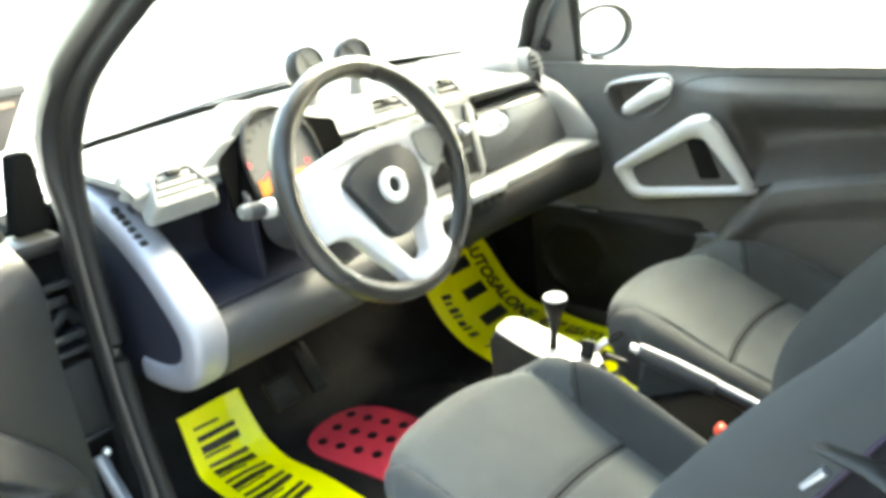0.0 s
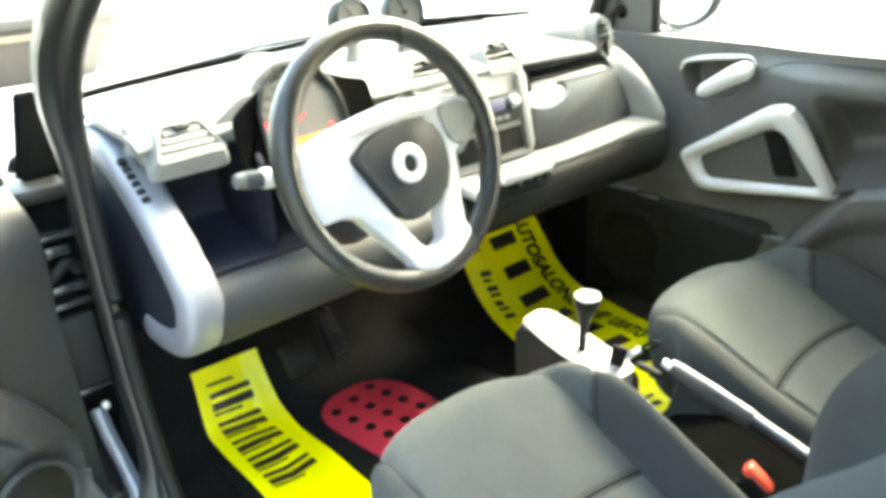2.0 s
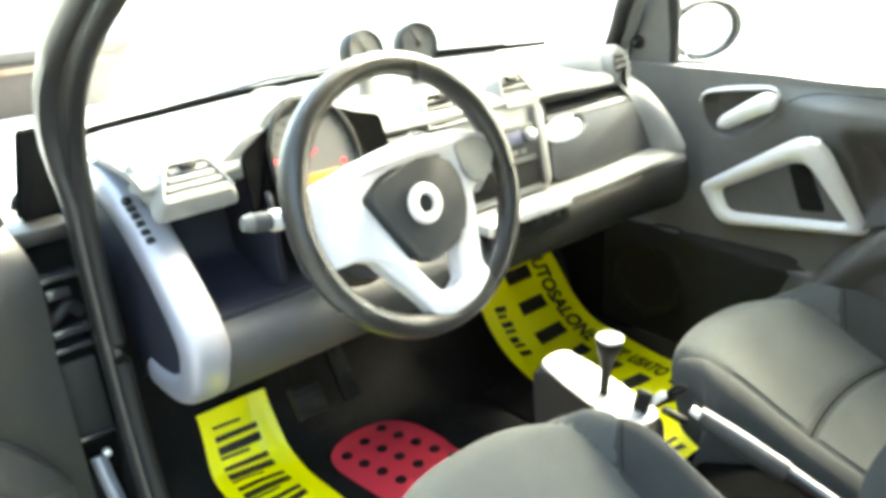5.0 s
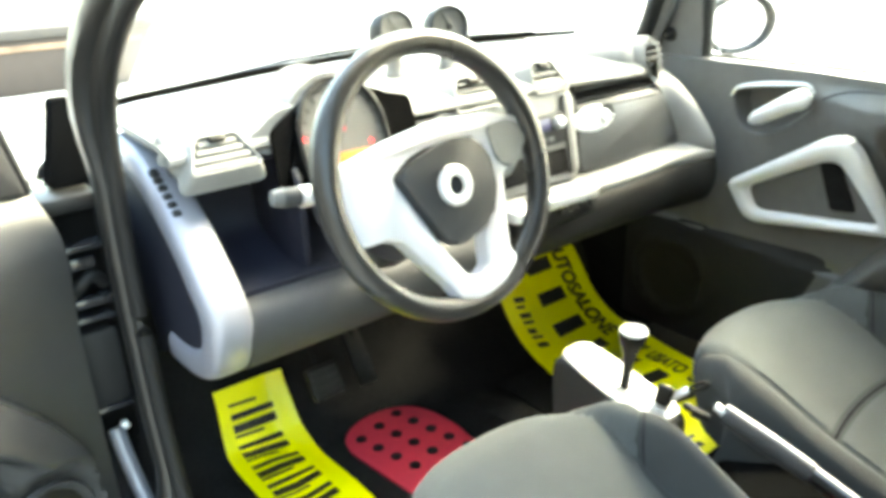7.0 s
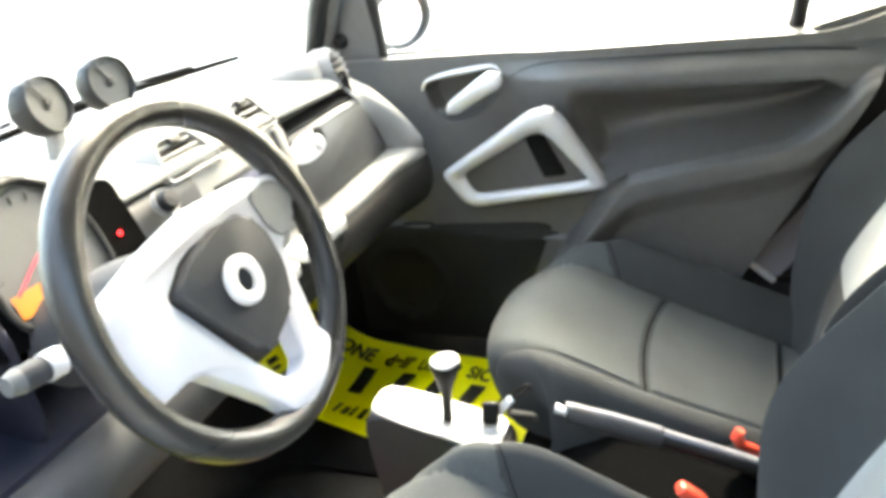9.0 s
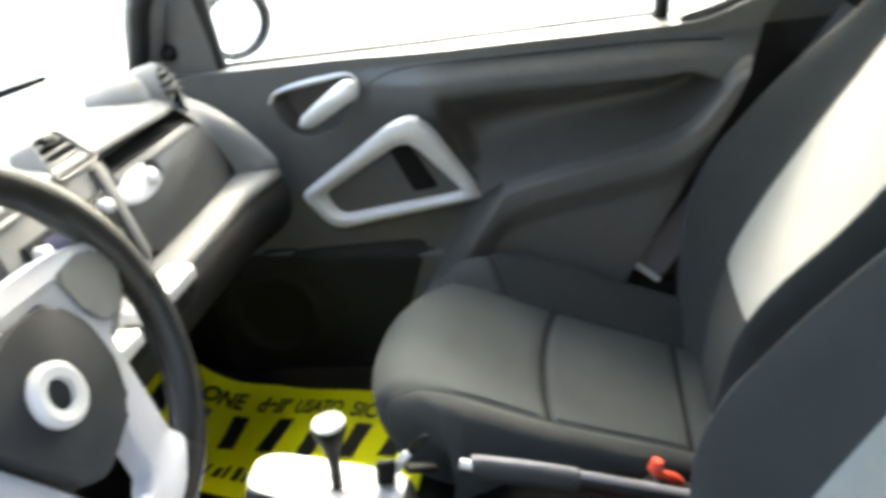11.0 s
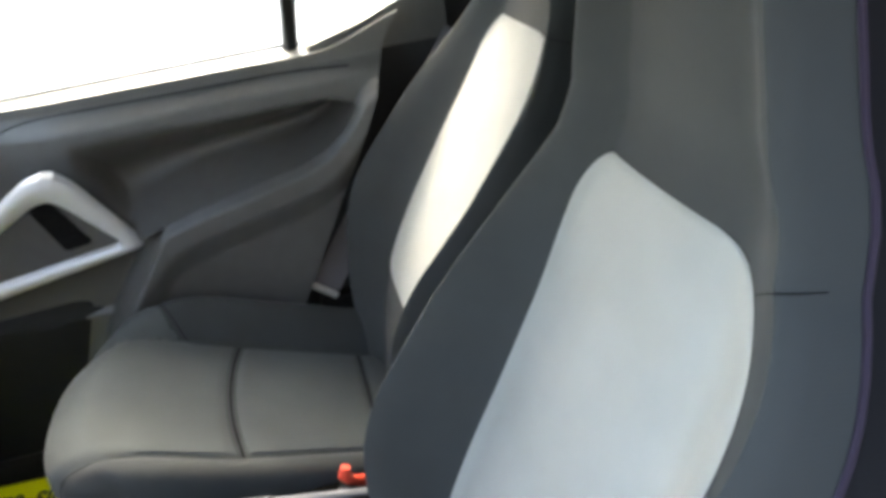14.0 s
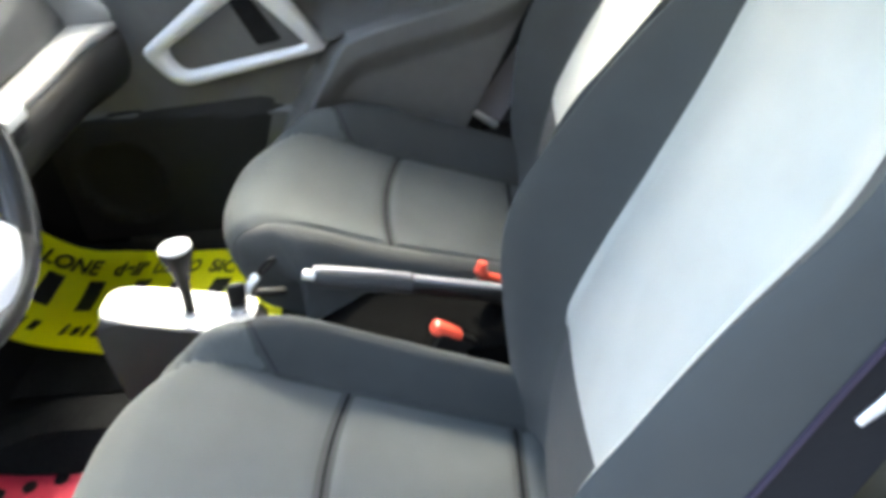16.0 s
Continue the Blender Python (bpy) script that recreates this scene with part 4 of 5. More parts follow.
def vent(cx, cy, cz, w, h, slats, turn=0.0, tilt=-32, thick=0.55):
    """A face vent: a rounded surround, a black throat and level slats."""
    m = Matrix.Translation((cx, cy, cz)) @ pose(0, 0, 0, tilt, 0, turn)
    o = rounded([(-w, -h), (w, -h), (w * 0.62, h), (-w * 0.62, h)], h * 0.4)
    i = rounded([(-w * 0.9, -h * 0.86), (w * 0.9, -h * 0.86), (w * 0.52, h * 0.86), (-w * 0.52, h * 0.86)], h * 0.3)
    bm = bmesh.new()
    k = len(o)
    rows = []
    for t, dy in ((-2.4, 0.034), (-1.2, 0.016), (0, 0.003), (0.25, -0.003), (0.8, -0.002), (1, 0.004), (1, 0.03)):
        rows.append([bm.verts.new(m @ Vector((o[j][0] * (1 - t) + i[j][0] * t, dy, o[j][1] * (1 - t) + i[j][1] * t))) for j in range(k)])
    for a, b in zip(rows, rows[1:]):
        for j in range(k):
            bm.faces.new((a[j], a[(j + 1) % k], b[(j + 1) % k], b[j]))
    v = part("air_vent", bm, M_DASH_TOP, dash, "grey air vent")
    part("throat", prism([(p[0], p[1]) for p in i], "y", 0.028, 0.034, 0), M_BLACK, v).data.transform(m)
    for q in range(slats):
        z = -h * 0.62 + 1.24 * h * q / (slats - 1)
        ww = w * (0.86 - 0.34 * q / (slats - 1))
        sl = part("slat", rbox((-ww, 0.0, -1.1 * thick * h / slats), (ww, 0.018, 0.75 * thick * h / slats), 0.0012, 1, pose(0, 0, z, 8, 0, 0)), M_DASH_TOP, v)
        sl.data.transform(m)
    tab = part("tab", rbox((-0.012, -0.008, h * 0.55), (0.012, 0.004, h * 0.55 + 0.010), 0.003), M_BLACK, v)
    tab.data.transform(m)
    return v


vent(-0.528, 0.268, 1.010, 0.056, 0.030, 4, 0, -40, 0.62)
vent(-0.030, 0.290, 1.020, 0.066, 0.034, 4, 0, -36, 0.32)
vent(0.148, 0.290, 1.026, 0.050, 0.034, 4, 0, -36, 0.32)
# eyeball vent at the passenger end
ball = part("air_vent", lathe([(0.035, 0.004), (0.042, 0.008), (0.050, -0.004), (0.053, -0.03), (0.045, -0.07)], pose(0.508, 0.318, 1.018, 75, 0, 14), 32, cap=False), M_DASH_TOP, dash, "round grey air vent")
part("throat", lathe([(0.0005, -0.03), (0.046, -0.03)], pose(0.508, 0.318, 1.018, 75, 0, 14), 24), M_BLACK, ball)
for q in range(5):
    z = -0.028 + 0.014 * q
    w = math.sqrt(0.040 ** 2 - z * z)
    part("slat", rbox((-w, -0.012, z - 0.002), (w, 0.006, z + 0.002), 0.001, 1, pose(0.508, 0.315, 1.018, -15, 0, 14)), M_PANEL, ball)
part("vent_shell", lathe([(0.006, 0.012), (0.026, 0.008), (0.040, -0.008), (0.047, -0.034), (0.047, -0.09)], pose(0.462, 0.338, 1.020, 80, 0, 30), 28, cap=False), M_DASH_TOP, ball, "rounded pale vent shell")
part("corner_fillet", tube(spline([(-0.588, 0.335, 1.030), (-0.584, 0.315, 1.008), (-0.576, 0.295, 0.985), (-0.566, 0.275, 0.968)], 12), [0.011 + 0.005 * math.sin(math.pi * k / 11) for k in range(12)], 12), M_DASH_TOP, dash)
part("front_lip", tube(spline([(-0.578, 0.300, 0.990), (-0.55, 0.280, 0.988), (-0.50, 0.276, 0.988), (-0.470, 0.284, 0.988)], 16), 0.009, 12), M_PANEL, dash, "grey lip under the side vent")
# passenger side: slot shelf and glove box
sweep("shelf_back", [(0.31, 0.990), (0.37, 0.985), (0.38, 0.965), (0.285, 0.955)], 0.20, 0.53, M_BLACK, "dark slot shelf")
GLOVE = Matrix.Translation((0.387, 0.268, 0.893)) @ pose(0, 0, 0, -12, 0, 0)
part("glove_box", prism(rounded([(-0.172, -0.068), (0.156, -0.068), (0.150, -0.035), (0.126, 0.030), (0.112, 0.057), (-0.165, 0.057)], 0.012), "y", -0.006, 0.03, 0.006), M_LID, dash, "grey glove box lid").data.transform(GLOVE)
LATCH = GLOVE @ Matrix.Translation((-0.118, -0.006, 0.034)) @ pose(0, 0, 0, 90, 0, 0)
part("lid_top", prism(rounded([(-0.0065, 0.050), (-0.0065, 0.058), (0.003, 0.070), (0.016, 0.077), (0.04, 0.079), (0.04, 0.050)], 0.004), "x", -0.166, 0.106, 0.002), M_LID, dash).data.transform(GLOVE)
latch = part("glove_latch", lathe([(0.001, 0.004), (0.026, 0.005), (0.032, 0.003), (0.034, -0.002)], LATCH @ Matrix.Diagonal((1.9, 0.78, 1, 1)), 36), M_SILVER, dash, "bright oval glove box latch")
part("latch_recess", lathe([(0.001, 0.0055), (0.019, 0.006), (0.020, 0.003)], LATCH @ Matrix.Translation((0.038, 0.006, 0)), 28), M_BLACK, latch)
part("latch_button", lathe([(0.001, 0.014), (0.011, 0.012), (0.015, 0.006), (0.016, 0.002)], LATCH @ Matrix.Translation((0.028, 0.0, 0.0)), 28), M_CHROME, latch, "bright round latch button")
sweep("ledge", [(0.275, 0.820), (0.24, 0.822), (0.212, 0.819), (0.199, 0.810), (0.199, 0.798), (0.21, 0.791)], -0.06, 0.575, M_LEDGE, "silver-grey dashboard ledge")
sweep("lower_face", [(0.225, 0.793), (0.206, 0.787), (0.202, 0.765), (0.208, 0.733), (0.226, 0.707), (0.26, 0.69), (0.40, 0.66), (0.55, 0.64)], -0.06, 0.575, M_POCKET, "dark lower dashboard")
for name in ("ledge", "lower_face"):
    for v in bpy.data.objects[name].data.vertices:
        v.co.y -= 0.026 * sstep(0.44, 0.57, v.co.x) * (1 - sstep(0.21, 0.27, v.co.y))
        v.co.z += 0.010 * sstep(0.30, 0.57, v.co.x) * sstep(0.78, 0.80, v.co.z)
# centre stack with radio and heater controls
STACK = Matrix.Translation((0.075, 0.262, 0.92)) @ pose(0, 0, 0, -12, 0, 0)
st = part("radio_panel", prism(rounded([(-0.125, -0.095), (0.125, -0.095), (0.13, 0.08), (-0.13, 0.08)], 0.02), "y", -0.004, 0.05, 0.006), M_DASH_TOP, dash, "grey radio surround")
st.data.transform(STACK)
# below the radio a solid dark block paints the shade of an open slot
for nm, lo, hi, mat, lab in (("radio", (-0.09, -0.012, -0.02), (0.09, 0.0, 0.04), M_BLACK, "black car radio"), ("radio_screen", (-0.06, -0.015, 0.008), (0.05, -0.011, 0.032), M_LCD, "violet radio display"),
                             ("slot_shade", (-0.09, -0.008, -0.08), (0.09, 0.0, -0.032), M_CARPET, "dark block standing in for the shade of an open slot"), ("bezel_strip", (0.094, -0.012, -0.085), (0.108, 0.0, 0.07), M_PANEL, "")):
    q = part(nm, rbox(lo, hi, 0.003), mat, st, lab)
    q.data.transform(STACK)
for x in (-0.075, 0.07):
    part("radio_knob", lathe([(0.012, 0.0), (0.011, 0.014), (0.008, 0.016)], STACK @ Matrix.Translation((x, -0.01, 0.02)) @ pose(0, 0, 0, 90, 0, 0), 18), M_CHROME, st)
for k in range(5):
    q = part("radio_button", rbox((-0.05 + k * 0.022, -0.015, -0.014), (-0.033 + k * 0.022, -0.011, -0.004), 0.0015, 1), M_PANEL, st)
    q.data.transform(STACK)
part("heater_panel", rbox((-0.05, 0.164, 0.775), (0.168, 0.205, 0.815), 0.008, 3), M_BLACK, dash, "black heater control panel")
part("heater_slider", rbox((0.02, 0.152, 0.814), (0.160, 0.20, 0.839), 0.007, 3), M_CHROME, dash, "bright heater slider plate")
part("heater_slider", rbox((-0.06, 0.152, 0.806), (0.0, 0.20, 0.831), 0.007, 3), M_CHROME, dash, "bright heater slider plate")
for k in range(4):
    part("switch", rbox((0.055 + 0.026 * k, 0.152, 0.799), (0.075 + 0.026 * k, 0.166, 0.814), 0.002, 1), M_BLACK, dash)
# instrument pod
POD_FACE = Matrix.Translation((-0.330, 0.262, 1.010)) @ pose(0, 0, 0, 72, 0, 0)
POD = POD_FACE @ Matrix.Diagonal((1, 0.90, 1, 1))
pod = part("instrument_pod", prism(rounded([(-0.124, -0.075), (-0.118, 0.018), (-0.078, 0.042), (-0.05, 0.060), (0.06, 0.062), (0.105, 0.044), (0.142, 0.036), (0.145, -0.09), (-0.115, -0.09)], 0.015), "z", -0.014, -0.007, 0), M_SEAL, dash, "black instrument shroud face")
pod.data.transform(POD_FACE)
ARCH = rounded([(-0.074, -0.078), (-0.078, 0.0), (-0.068, 0.042), (-0.040, 0.074), (0.0, 0.085), (0.040, 0.074), (0.068, 0.042), (0.078, 0.0), (0.076, -0.078)], 0.03, 5)
part("bezel", tube([POD_FACE @ Vector((x, y, 0.0)) for x, y in ARCH], 0.0045, 8), M_BLACK, pod, "black bezel")
part("dial", prism(ARCH, "z", -0.006, -0.003, 0), M_FACE, pod, "grey arched speedometer dial").data.transform(POD_FACE)
part("display", rbox((-0.066, -0.062, -0.002), (0.036, -0.034, 0.000), 0.001, 1, POD_FACE), M_ORANGE, pod, "orange trip display")
part("needle", rbox((-0.07, -0.0015, 0.001), (0.004, 0.0015, 0.003), 0, 1, POD @ pose(0, 0, 0, 0, 0, 35)), M_RED, pod, "red needle")
for x, y, z in ((-0.070, -0.004, -0.001), (0.046, -0.028, -0.001), (0.110, -0.036, -0.005)):
    part("telltale", lathe([(0.0005, 0.0), (0.004, 0.0)], POD @ Matrix.Translation((x, y, z)), 10), M_TELL, pod, "glowing red warning light")
for k in range(13):
    a = radians(195 - k * 210 / 12)
    part("tick", rbox((0.062, -0.001, -0.0025), (0.072, 0.001, -0.001), 0, 1, POD @ Matrix.Rotation(a, 4, "Z")), M_INK, pod)
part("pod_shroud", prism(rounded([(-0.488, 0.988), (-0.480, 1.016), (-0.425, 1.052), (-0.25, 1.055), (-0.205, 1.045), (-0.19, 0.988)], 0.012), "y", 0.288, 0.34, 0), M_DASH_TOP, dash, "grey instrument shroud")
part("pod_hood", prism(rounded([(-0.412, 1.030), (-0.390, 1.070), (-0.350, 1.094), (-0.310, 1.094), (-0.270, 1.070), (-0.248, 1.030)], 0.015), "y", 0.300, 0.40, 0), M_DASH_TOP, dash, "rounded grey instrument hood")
sweep("centre_cowl", [(0.30, 1.0), (0.272, 0.990), (0.260, 0.96), (0.258, 0.90), (0.248, 0.85), (0.23, 0.80)], -0.235, -0.052, M_DASH, "dark grey centre cowl")
knob_m = pose(-0.135, 0.250, 0.985, 62, 0, 0)
cowl_knob = part("cowl_knob", lathe([(0.0005, 0.016), (0.012, 0.015), (0.015, 0.010), (0.016, -0.004)], knob_m, 20), M_BLACK, dash, "small dark round knob")
part("knob_ring", lathe([(0.016, 0.002), (0.020, 0.004), (0.021, -0.004)], knob_m, 24, cap=False), M_LEDGE, cowl_knob)
# two round gauges on top
for x, a in ((-0.060, 8), (0.072, -4)):
    gm = pose(x, 0.49, 1.113, 78, 0, a)
    gauge = part("gauge", lathe([(0.040, 0.0), (0.044, 0.006), (0.047, 0.0), (0.046, -0.03), (0.03, -0.05), (0.01, -0.055)], gm, 32, cap=False), M_BLACK, dash, "round pod gauge on the dashboard")
    part("gauge_face", lathe([(0.0005, -0.002), (0.041, -0.002)], gm, 32), M_FACE, gauge, "grey dial face")
    part("gauge_hub", lathe([(0.001, 0.004), (0.006, 0.003), (0.007, -0.001)], gm, 14), M_BLACK, gauge)
    part("gauge_needle", rbox((0, -0.0012, 0), (0.033, 0.0012, 0.002), 0, 1, gm @ pose(0, 0, 0, 0, 0, 120)), M_BLACK, gauge)
    part("gauge_foot", tube([(x, 0.50, 1.075), (x, 0.50, 1.02)], [0.014, 0.022], 14), M_DASH_TOP, gauge)
# wipers lying on the screen
for a, b in (((-0.40, 0.665, 1.045), (0.02, 0.69, 1.065)), ((0.05, 0.68, 1.06), (0.50, 0.68, 1.05))):
    w = thing("wiper", "black windscreen wiper lying at the screen base", "wiper", "wipers")
    part("blade", tube([a, tuple((np.array(a) + np.array(b)) / 2 + np.array((0, 0.006, 0.006))), b], 0.004, 8), M_SEAL, w)
    part("wiper_arm", tube([a, tuple(np.array(b) + np.array((0, 0.03, -0.02)))], 0.005, 8), M_SEAL, w)

# ---- steering wheel and column ----
WHEEL = Matrix.Translation((-0.338, 0.006, 0.993)) @ pose(0, 0, 0, 90 - 19, 0, 2)
wheel = thing("steering_wheel", "three-spoke steering wheel with black leather rim and silver spokes", "steering wheel")


def rim_at(u, v):
    a, b = 2 * math.pi * v, 2 * math.pi * u
    fat = 1 + 0.10 * (math.exp(-((a - radians(25)) / 0.3) ** 2) + math.exp(-((a - radians(155)) / 0.3) ** 2))
    r = 0.0165 * fat
    return WHEEL @ Vector(((0.175 + r * math.cos(b)) * math.cos(a), (0.175 + r * math.cos(b)) * math.sin(a), r * 1.1 * math.sin(b)))


part("rim", grid(rim_at, 14, 96, None, True), M_LEATHER, wheel, "black leather rim")


def flat_part(name, pts, z0, z1, mat, label="", r=0.005, parent=None, dome=0.0):
    bm = prism(pts, "z", z0, z1, r, 3)
    if dome:
        for v in bm.verts:
            if v.co.z > (z0 + z1) / 2:
                v.co.z += dome * max(0, 1 - (v.co.x ** 2 + v.co.y ** 2) / 0.011)
    bmesh.ops.transform(bm, matrix=WHEEL, verts=bm.verts[:])
    return part(name, bm, mat, parent or wheel, label)


# one silver spider: two upper arms and a V that ends in a foot on the rim, turned a little to the left
SPIDER = rounded([(-0.168, 0.032), (-0.155, 0.041), (-0.068, 0.061), (0.012, 0.073), (0.10, 0.068), (0.168, 0.052), (0.168, 0.03), (0.112, -0.016), (0.104, -0.02), (0.096, -0.066), (0.086, -0.122), (0.092, -0.14),
                  (0.086, -0.160), (0.060, -0.176), (0.030, -0.182), (0.004, -0.176), (-0.028, -0.160), (-0.036, -0.140), (-0.088, -0.068), (-0.11, -0.06), (-0.150, -0.060), (-0.158, -0.05), (-0.165, 0.0)], 0.0045, 3)
WELL = rounded([(-0.080, 0.012), (-0.045, 0.033), (0.012, 0.047), (0.060, 0.041), (0.079, 0.008), (0.080, -0.032), (0.062, -0.072), (0.046, -0.089), (0.038, -0.130), (0.016, -0.141), (-0.002, -0.134), (-0.026, -0.094)], 0.006, 3)
spider = pierced_plate(SPIDER, WELL, -0.022, 0.004, 0.006, Matrix.Identity(4))
for v in spider.verts:
    v.co.z += 0.012 * sstep(0.11, 0.168, -v.co.y)
bmesh.ops.transform(spider, matrix=WHEEL, verts=spider.verts[:])
part("spoke_spider", spider, M_CAP, wheel, "silver spokes in one piece")
COVER = rounded([(-0.078, 0.012), (-0.045, 0.031), (0.012, 0.045), (0.058, 0.039), (0.077, 0.008), (0.078, -0.032), (0.060, -0.074), (0.0, -0.094), (-0.02, -0.09)], 0.010, 4)
flat_part("airbag_cover", COVER, -0.012, 0.008, M_DASH, "dark grey airbag cover", 0.007, dome=0.014)
flat_part("thumb_pad", rounded([(0.088, 0.050), (0.132, 0.054), (0.158, 0.034), (0.152, 0.008), (0.113, -0.014), (0.092, 0.004)], 0.008, 4), -0.004, 0.0075, M_LEDGE, "grey thumb pad")
part("emblem_ring", lathe([(0.0125, 0.0), (0.0135, 0.005), (0.022, 0.006), (0.0265, 0.003), (0.027, -0.002)], WHEEL @ Matrix.Translation((0.0, -0.015, 0.0215)), 32, cap=False), M_SILVER, wheel, "plain chrome ring badge")
for s in (-1, 1):
    flat_part("thumb_pad", rounded([(s * 0.09, 0.05), (s * 0.15, 0.042), (s * 0.15, 0.0), (s * 0.11, -0.03), (s * 0.082, 0.0)], 0.010, 4), -0.012, 0.0, M_CAP if s < 0 else M_LEDGE, "smooth spoke pad")
column = thing("steering_column", "dark grey steering column shroud with two stalks", "steering column")
part("shroud", tube([WHEEL @ Vector((0, -0.01, z)) for z in (-0.03, -0.06, -0.14, -0.26)], [0.045, 0.06, 0.065, 0.06], 20), M_DASH, column)
for s in (-1, 1):
    a = WHEEL @ Vector((s * 0.05, 0.0, -0.05))
    b = WHEEL @ Vector((-0.205 if s < 0 else 0.165, 0.024 if s < 0 else 0.03, -0.055))
    stalk = part("stalk", tube([a, a.lerp(b, 0.55), a.lerp(b, 0.62), b], [0.007, 0.009, 0.0125, 0.012], 14), M_DASH, column, "control stalk")
    part("stalk_tip", tube([b, b + (b - a).normalized() * 0.012], [0.012, 0.009], 14), M_PANEL, stalk)
    part("stalk_ring", tube([a.lerp(b, 0.75), a.lerp(b, 0.85)], 0.0135, 14), M_CHROME, stalk)
part("bezel", tube([WHEEL @ Vector((0, -0.04, -0.13)), WHEEL @ Vector((0, -0.04, -0.17))], [0.07, 0.08], 24), M_NAVY, column)

# ---- pedals ----
for x, y, z, w, name in ((-0.30, 0.47, 0.44, 0.035, "brake_pedal"), (-0.17, 0.53, 0.39, 0.022, "accelerator_pedal")):
    p = thing(name, "black rubber-faced foot pedal hanging in the footwell", "pedal", "foot pedals")
    part("lever", tube([(x, y + 0.13, z + 0.30), (x, y + 0.07, z + 0.12), (x, y + 0.02, z + 0.02)], 0.009, 8), M_CARPET, p)
    part("pad", rbox((-w, -0.01, -0.035), (w, 0.01, 0.035 if w > 0.03 else 0.09), 0.006, 2, pose(x, y, z, -35, 0, 0)), M_BLACK, p)
    for k in range(4):
        part("rib", rbox((-w * 0.85, -0.014, -0.026 + 0.016 * k), (w * 0.85, -0.009, -0.020 + 0.016 * k), 0.001, 1, pose(x, y, z, -35, 0, 0)), M_BLACK, p)

# ---- centre console ----
con = thing("gear_console", "grey gear console with a silver top plate", "gear console")
con_pts = spline([(0.060, 0.30), (0.075, 0.50), (0.072, 0.562), (0.05, 0.572), (-0.05, 0.549), (-0.135, 0.530), (-0.152, 0.51)], 40)
part("console_body", prism([tuple(p) for p in con_pts] + [(-0.165, 0.30)], "x", -0.040, 0.050, 0.010, 3), M_DASH, con, "dark grey console body")
PL = Matrix.Translation((0.003, -0.054, 0.550)) @ pose(0, 0, 0, 12.7, 0, 0)
part("top_plate", prism(rounded([(-0.042, -0.092), (0.044, -0.092), (0.042, 0.06), (0.034, 0.126), (-0.034, 0.126), (-0.042, 0.06)], 0.016), "z", -0.006, 0.004, 0.004, 3), M_PLATE, con, "silver top plate").data.transform(PL)
part("plate_mark", rbox((-0.018, 0.088, 0.0035), (0.010, 0.098, 0.0055), 0.001, 1), M_INK, con).data.transform(PL)
part("gate", lathe([(0.001, 0.005), (0.016, 0.005), (0.020, 0.008), (0.022, 0.002)], PL, 28), M_CHROME, con, "chrome gear lever gate")
part("ignition", lathe([(0.001, 0.007), (0.010, 0.007), (0.014, 0.009), (0.016, 0.002)], PL @ Matrix.Translation((0.014, -0.066, 0)), 24), M_CHROME, con, "chrome ignition lock")
lever = thing("gear_lever", "black gear lever with a flat silver-topped knob", "gear lever")
base = PL @ Vector((-0.003, 0.0, 0.004))
knob = Vector((-0.001, -0.066, 0.668))
line = [base.lerp(knob, t) for t in (0, 0.2, 0.45, 0.65, 0.8, 0.92, 1.0)]
part("shaft", tube(line, [0.009, 0.008, 0.009, 0.014, 0.020, 0.024, 0.0235], 20, up=(0, 1, 0)), M_BLACK, lever)
part("knob_top", lathe([(0.001, 0.005), (0.018, 0.0045), (0.0225, 0.002), (0.0235, -0.002)], Matrix.Translation(knob), 28), M_PLATE, lever, "bright flat knob top")
key = thing("car_key", "black car key in the lock with a cord loop", "key")
k0 = PL @ Vector((0.014, -0.066, 0.006))
part("blade_head", rbox((-0.006, -0.014, 0.0), (0.006, 0.014, 0.038), 0.005, 3, Matrix.Translation(k0) @ pose(0, 0, 0, 8, 10, 20)), M_BLACK, key)
part("tag", rbox((-0.004, -0.007, -0.018), (0.004, 0.007, 0.018), 0.003, 2, Matrix.Translation(k0 + Vector((0.016, -0.022, 0.026))) @ pose(0, 0, 0, 40, 30, 0)), M_CHROME, key, "bright metal key tag")
part("cord_loop", tube(spline([k0 + Vector(v) for v in ((0.022, -0.03, 0.03), (0.028, -0.042, 0.048), (0.030, -0.058, 0.060), (0.035, -0.062, 0.054), (0.031, -0.047, 0.040), (0.022, -0.03, 0.03))], 30), 0.003, 8), M_BLACK, key)
fob = part("fob", rbox((-0.014, -0.024, -0.006), (0.014, 0.024, 0.006), 0.005, 3, Matrix.Translation(k0 + Vector((0.045, -0.04, -0.012))) @ pose(0, 0, 0, 20, 25, 30)), M_BLACK, key, "black key fob")

brake = thing("handbrake", "black handbrake lever with a grey-edged grip", "handbrake")
T, E2 = Vector((-0.027, -0.258, 0.617)), Vector((-0.010, -0.388, 0.577))
F2 = Vector((0.0, -0.60, 0.515))
part("grip", tube([T, T.lerp(E2, 0.06), T.lerp(E2, 0.5), E2], [0.012, 0.016, 0.017, 0.016], 16), M_DASH, brake, "dark grey grip")
part("grip_trim", tube([T + Vector((0, 0, 0.012)), T.lerp(E2, 0.5) + Vector((0, 0, 0.0145)), E2 + Vector((0, 0, 0.013))], 0.0075, 12, flat=0.6), M_DULL, brake, "satin grey trim strip")
part("button", tube([T + Vector((-0.0, 0.016, 0.005)), T], 0.007, 12), M_CHROME, brake)
part("lever_arm", tube([E2, F2], [0.013, 0.014], 12), M_BLACK, brake)
part("lever_strip", tube([E2 + Vector((0, 0, 0.011)), F2 + Vector((0, 0, 0.012))], 0.0075, 8, flat=0.5), M_DULL, brake)
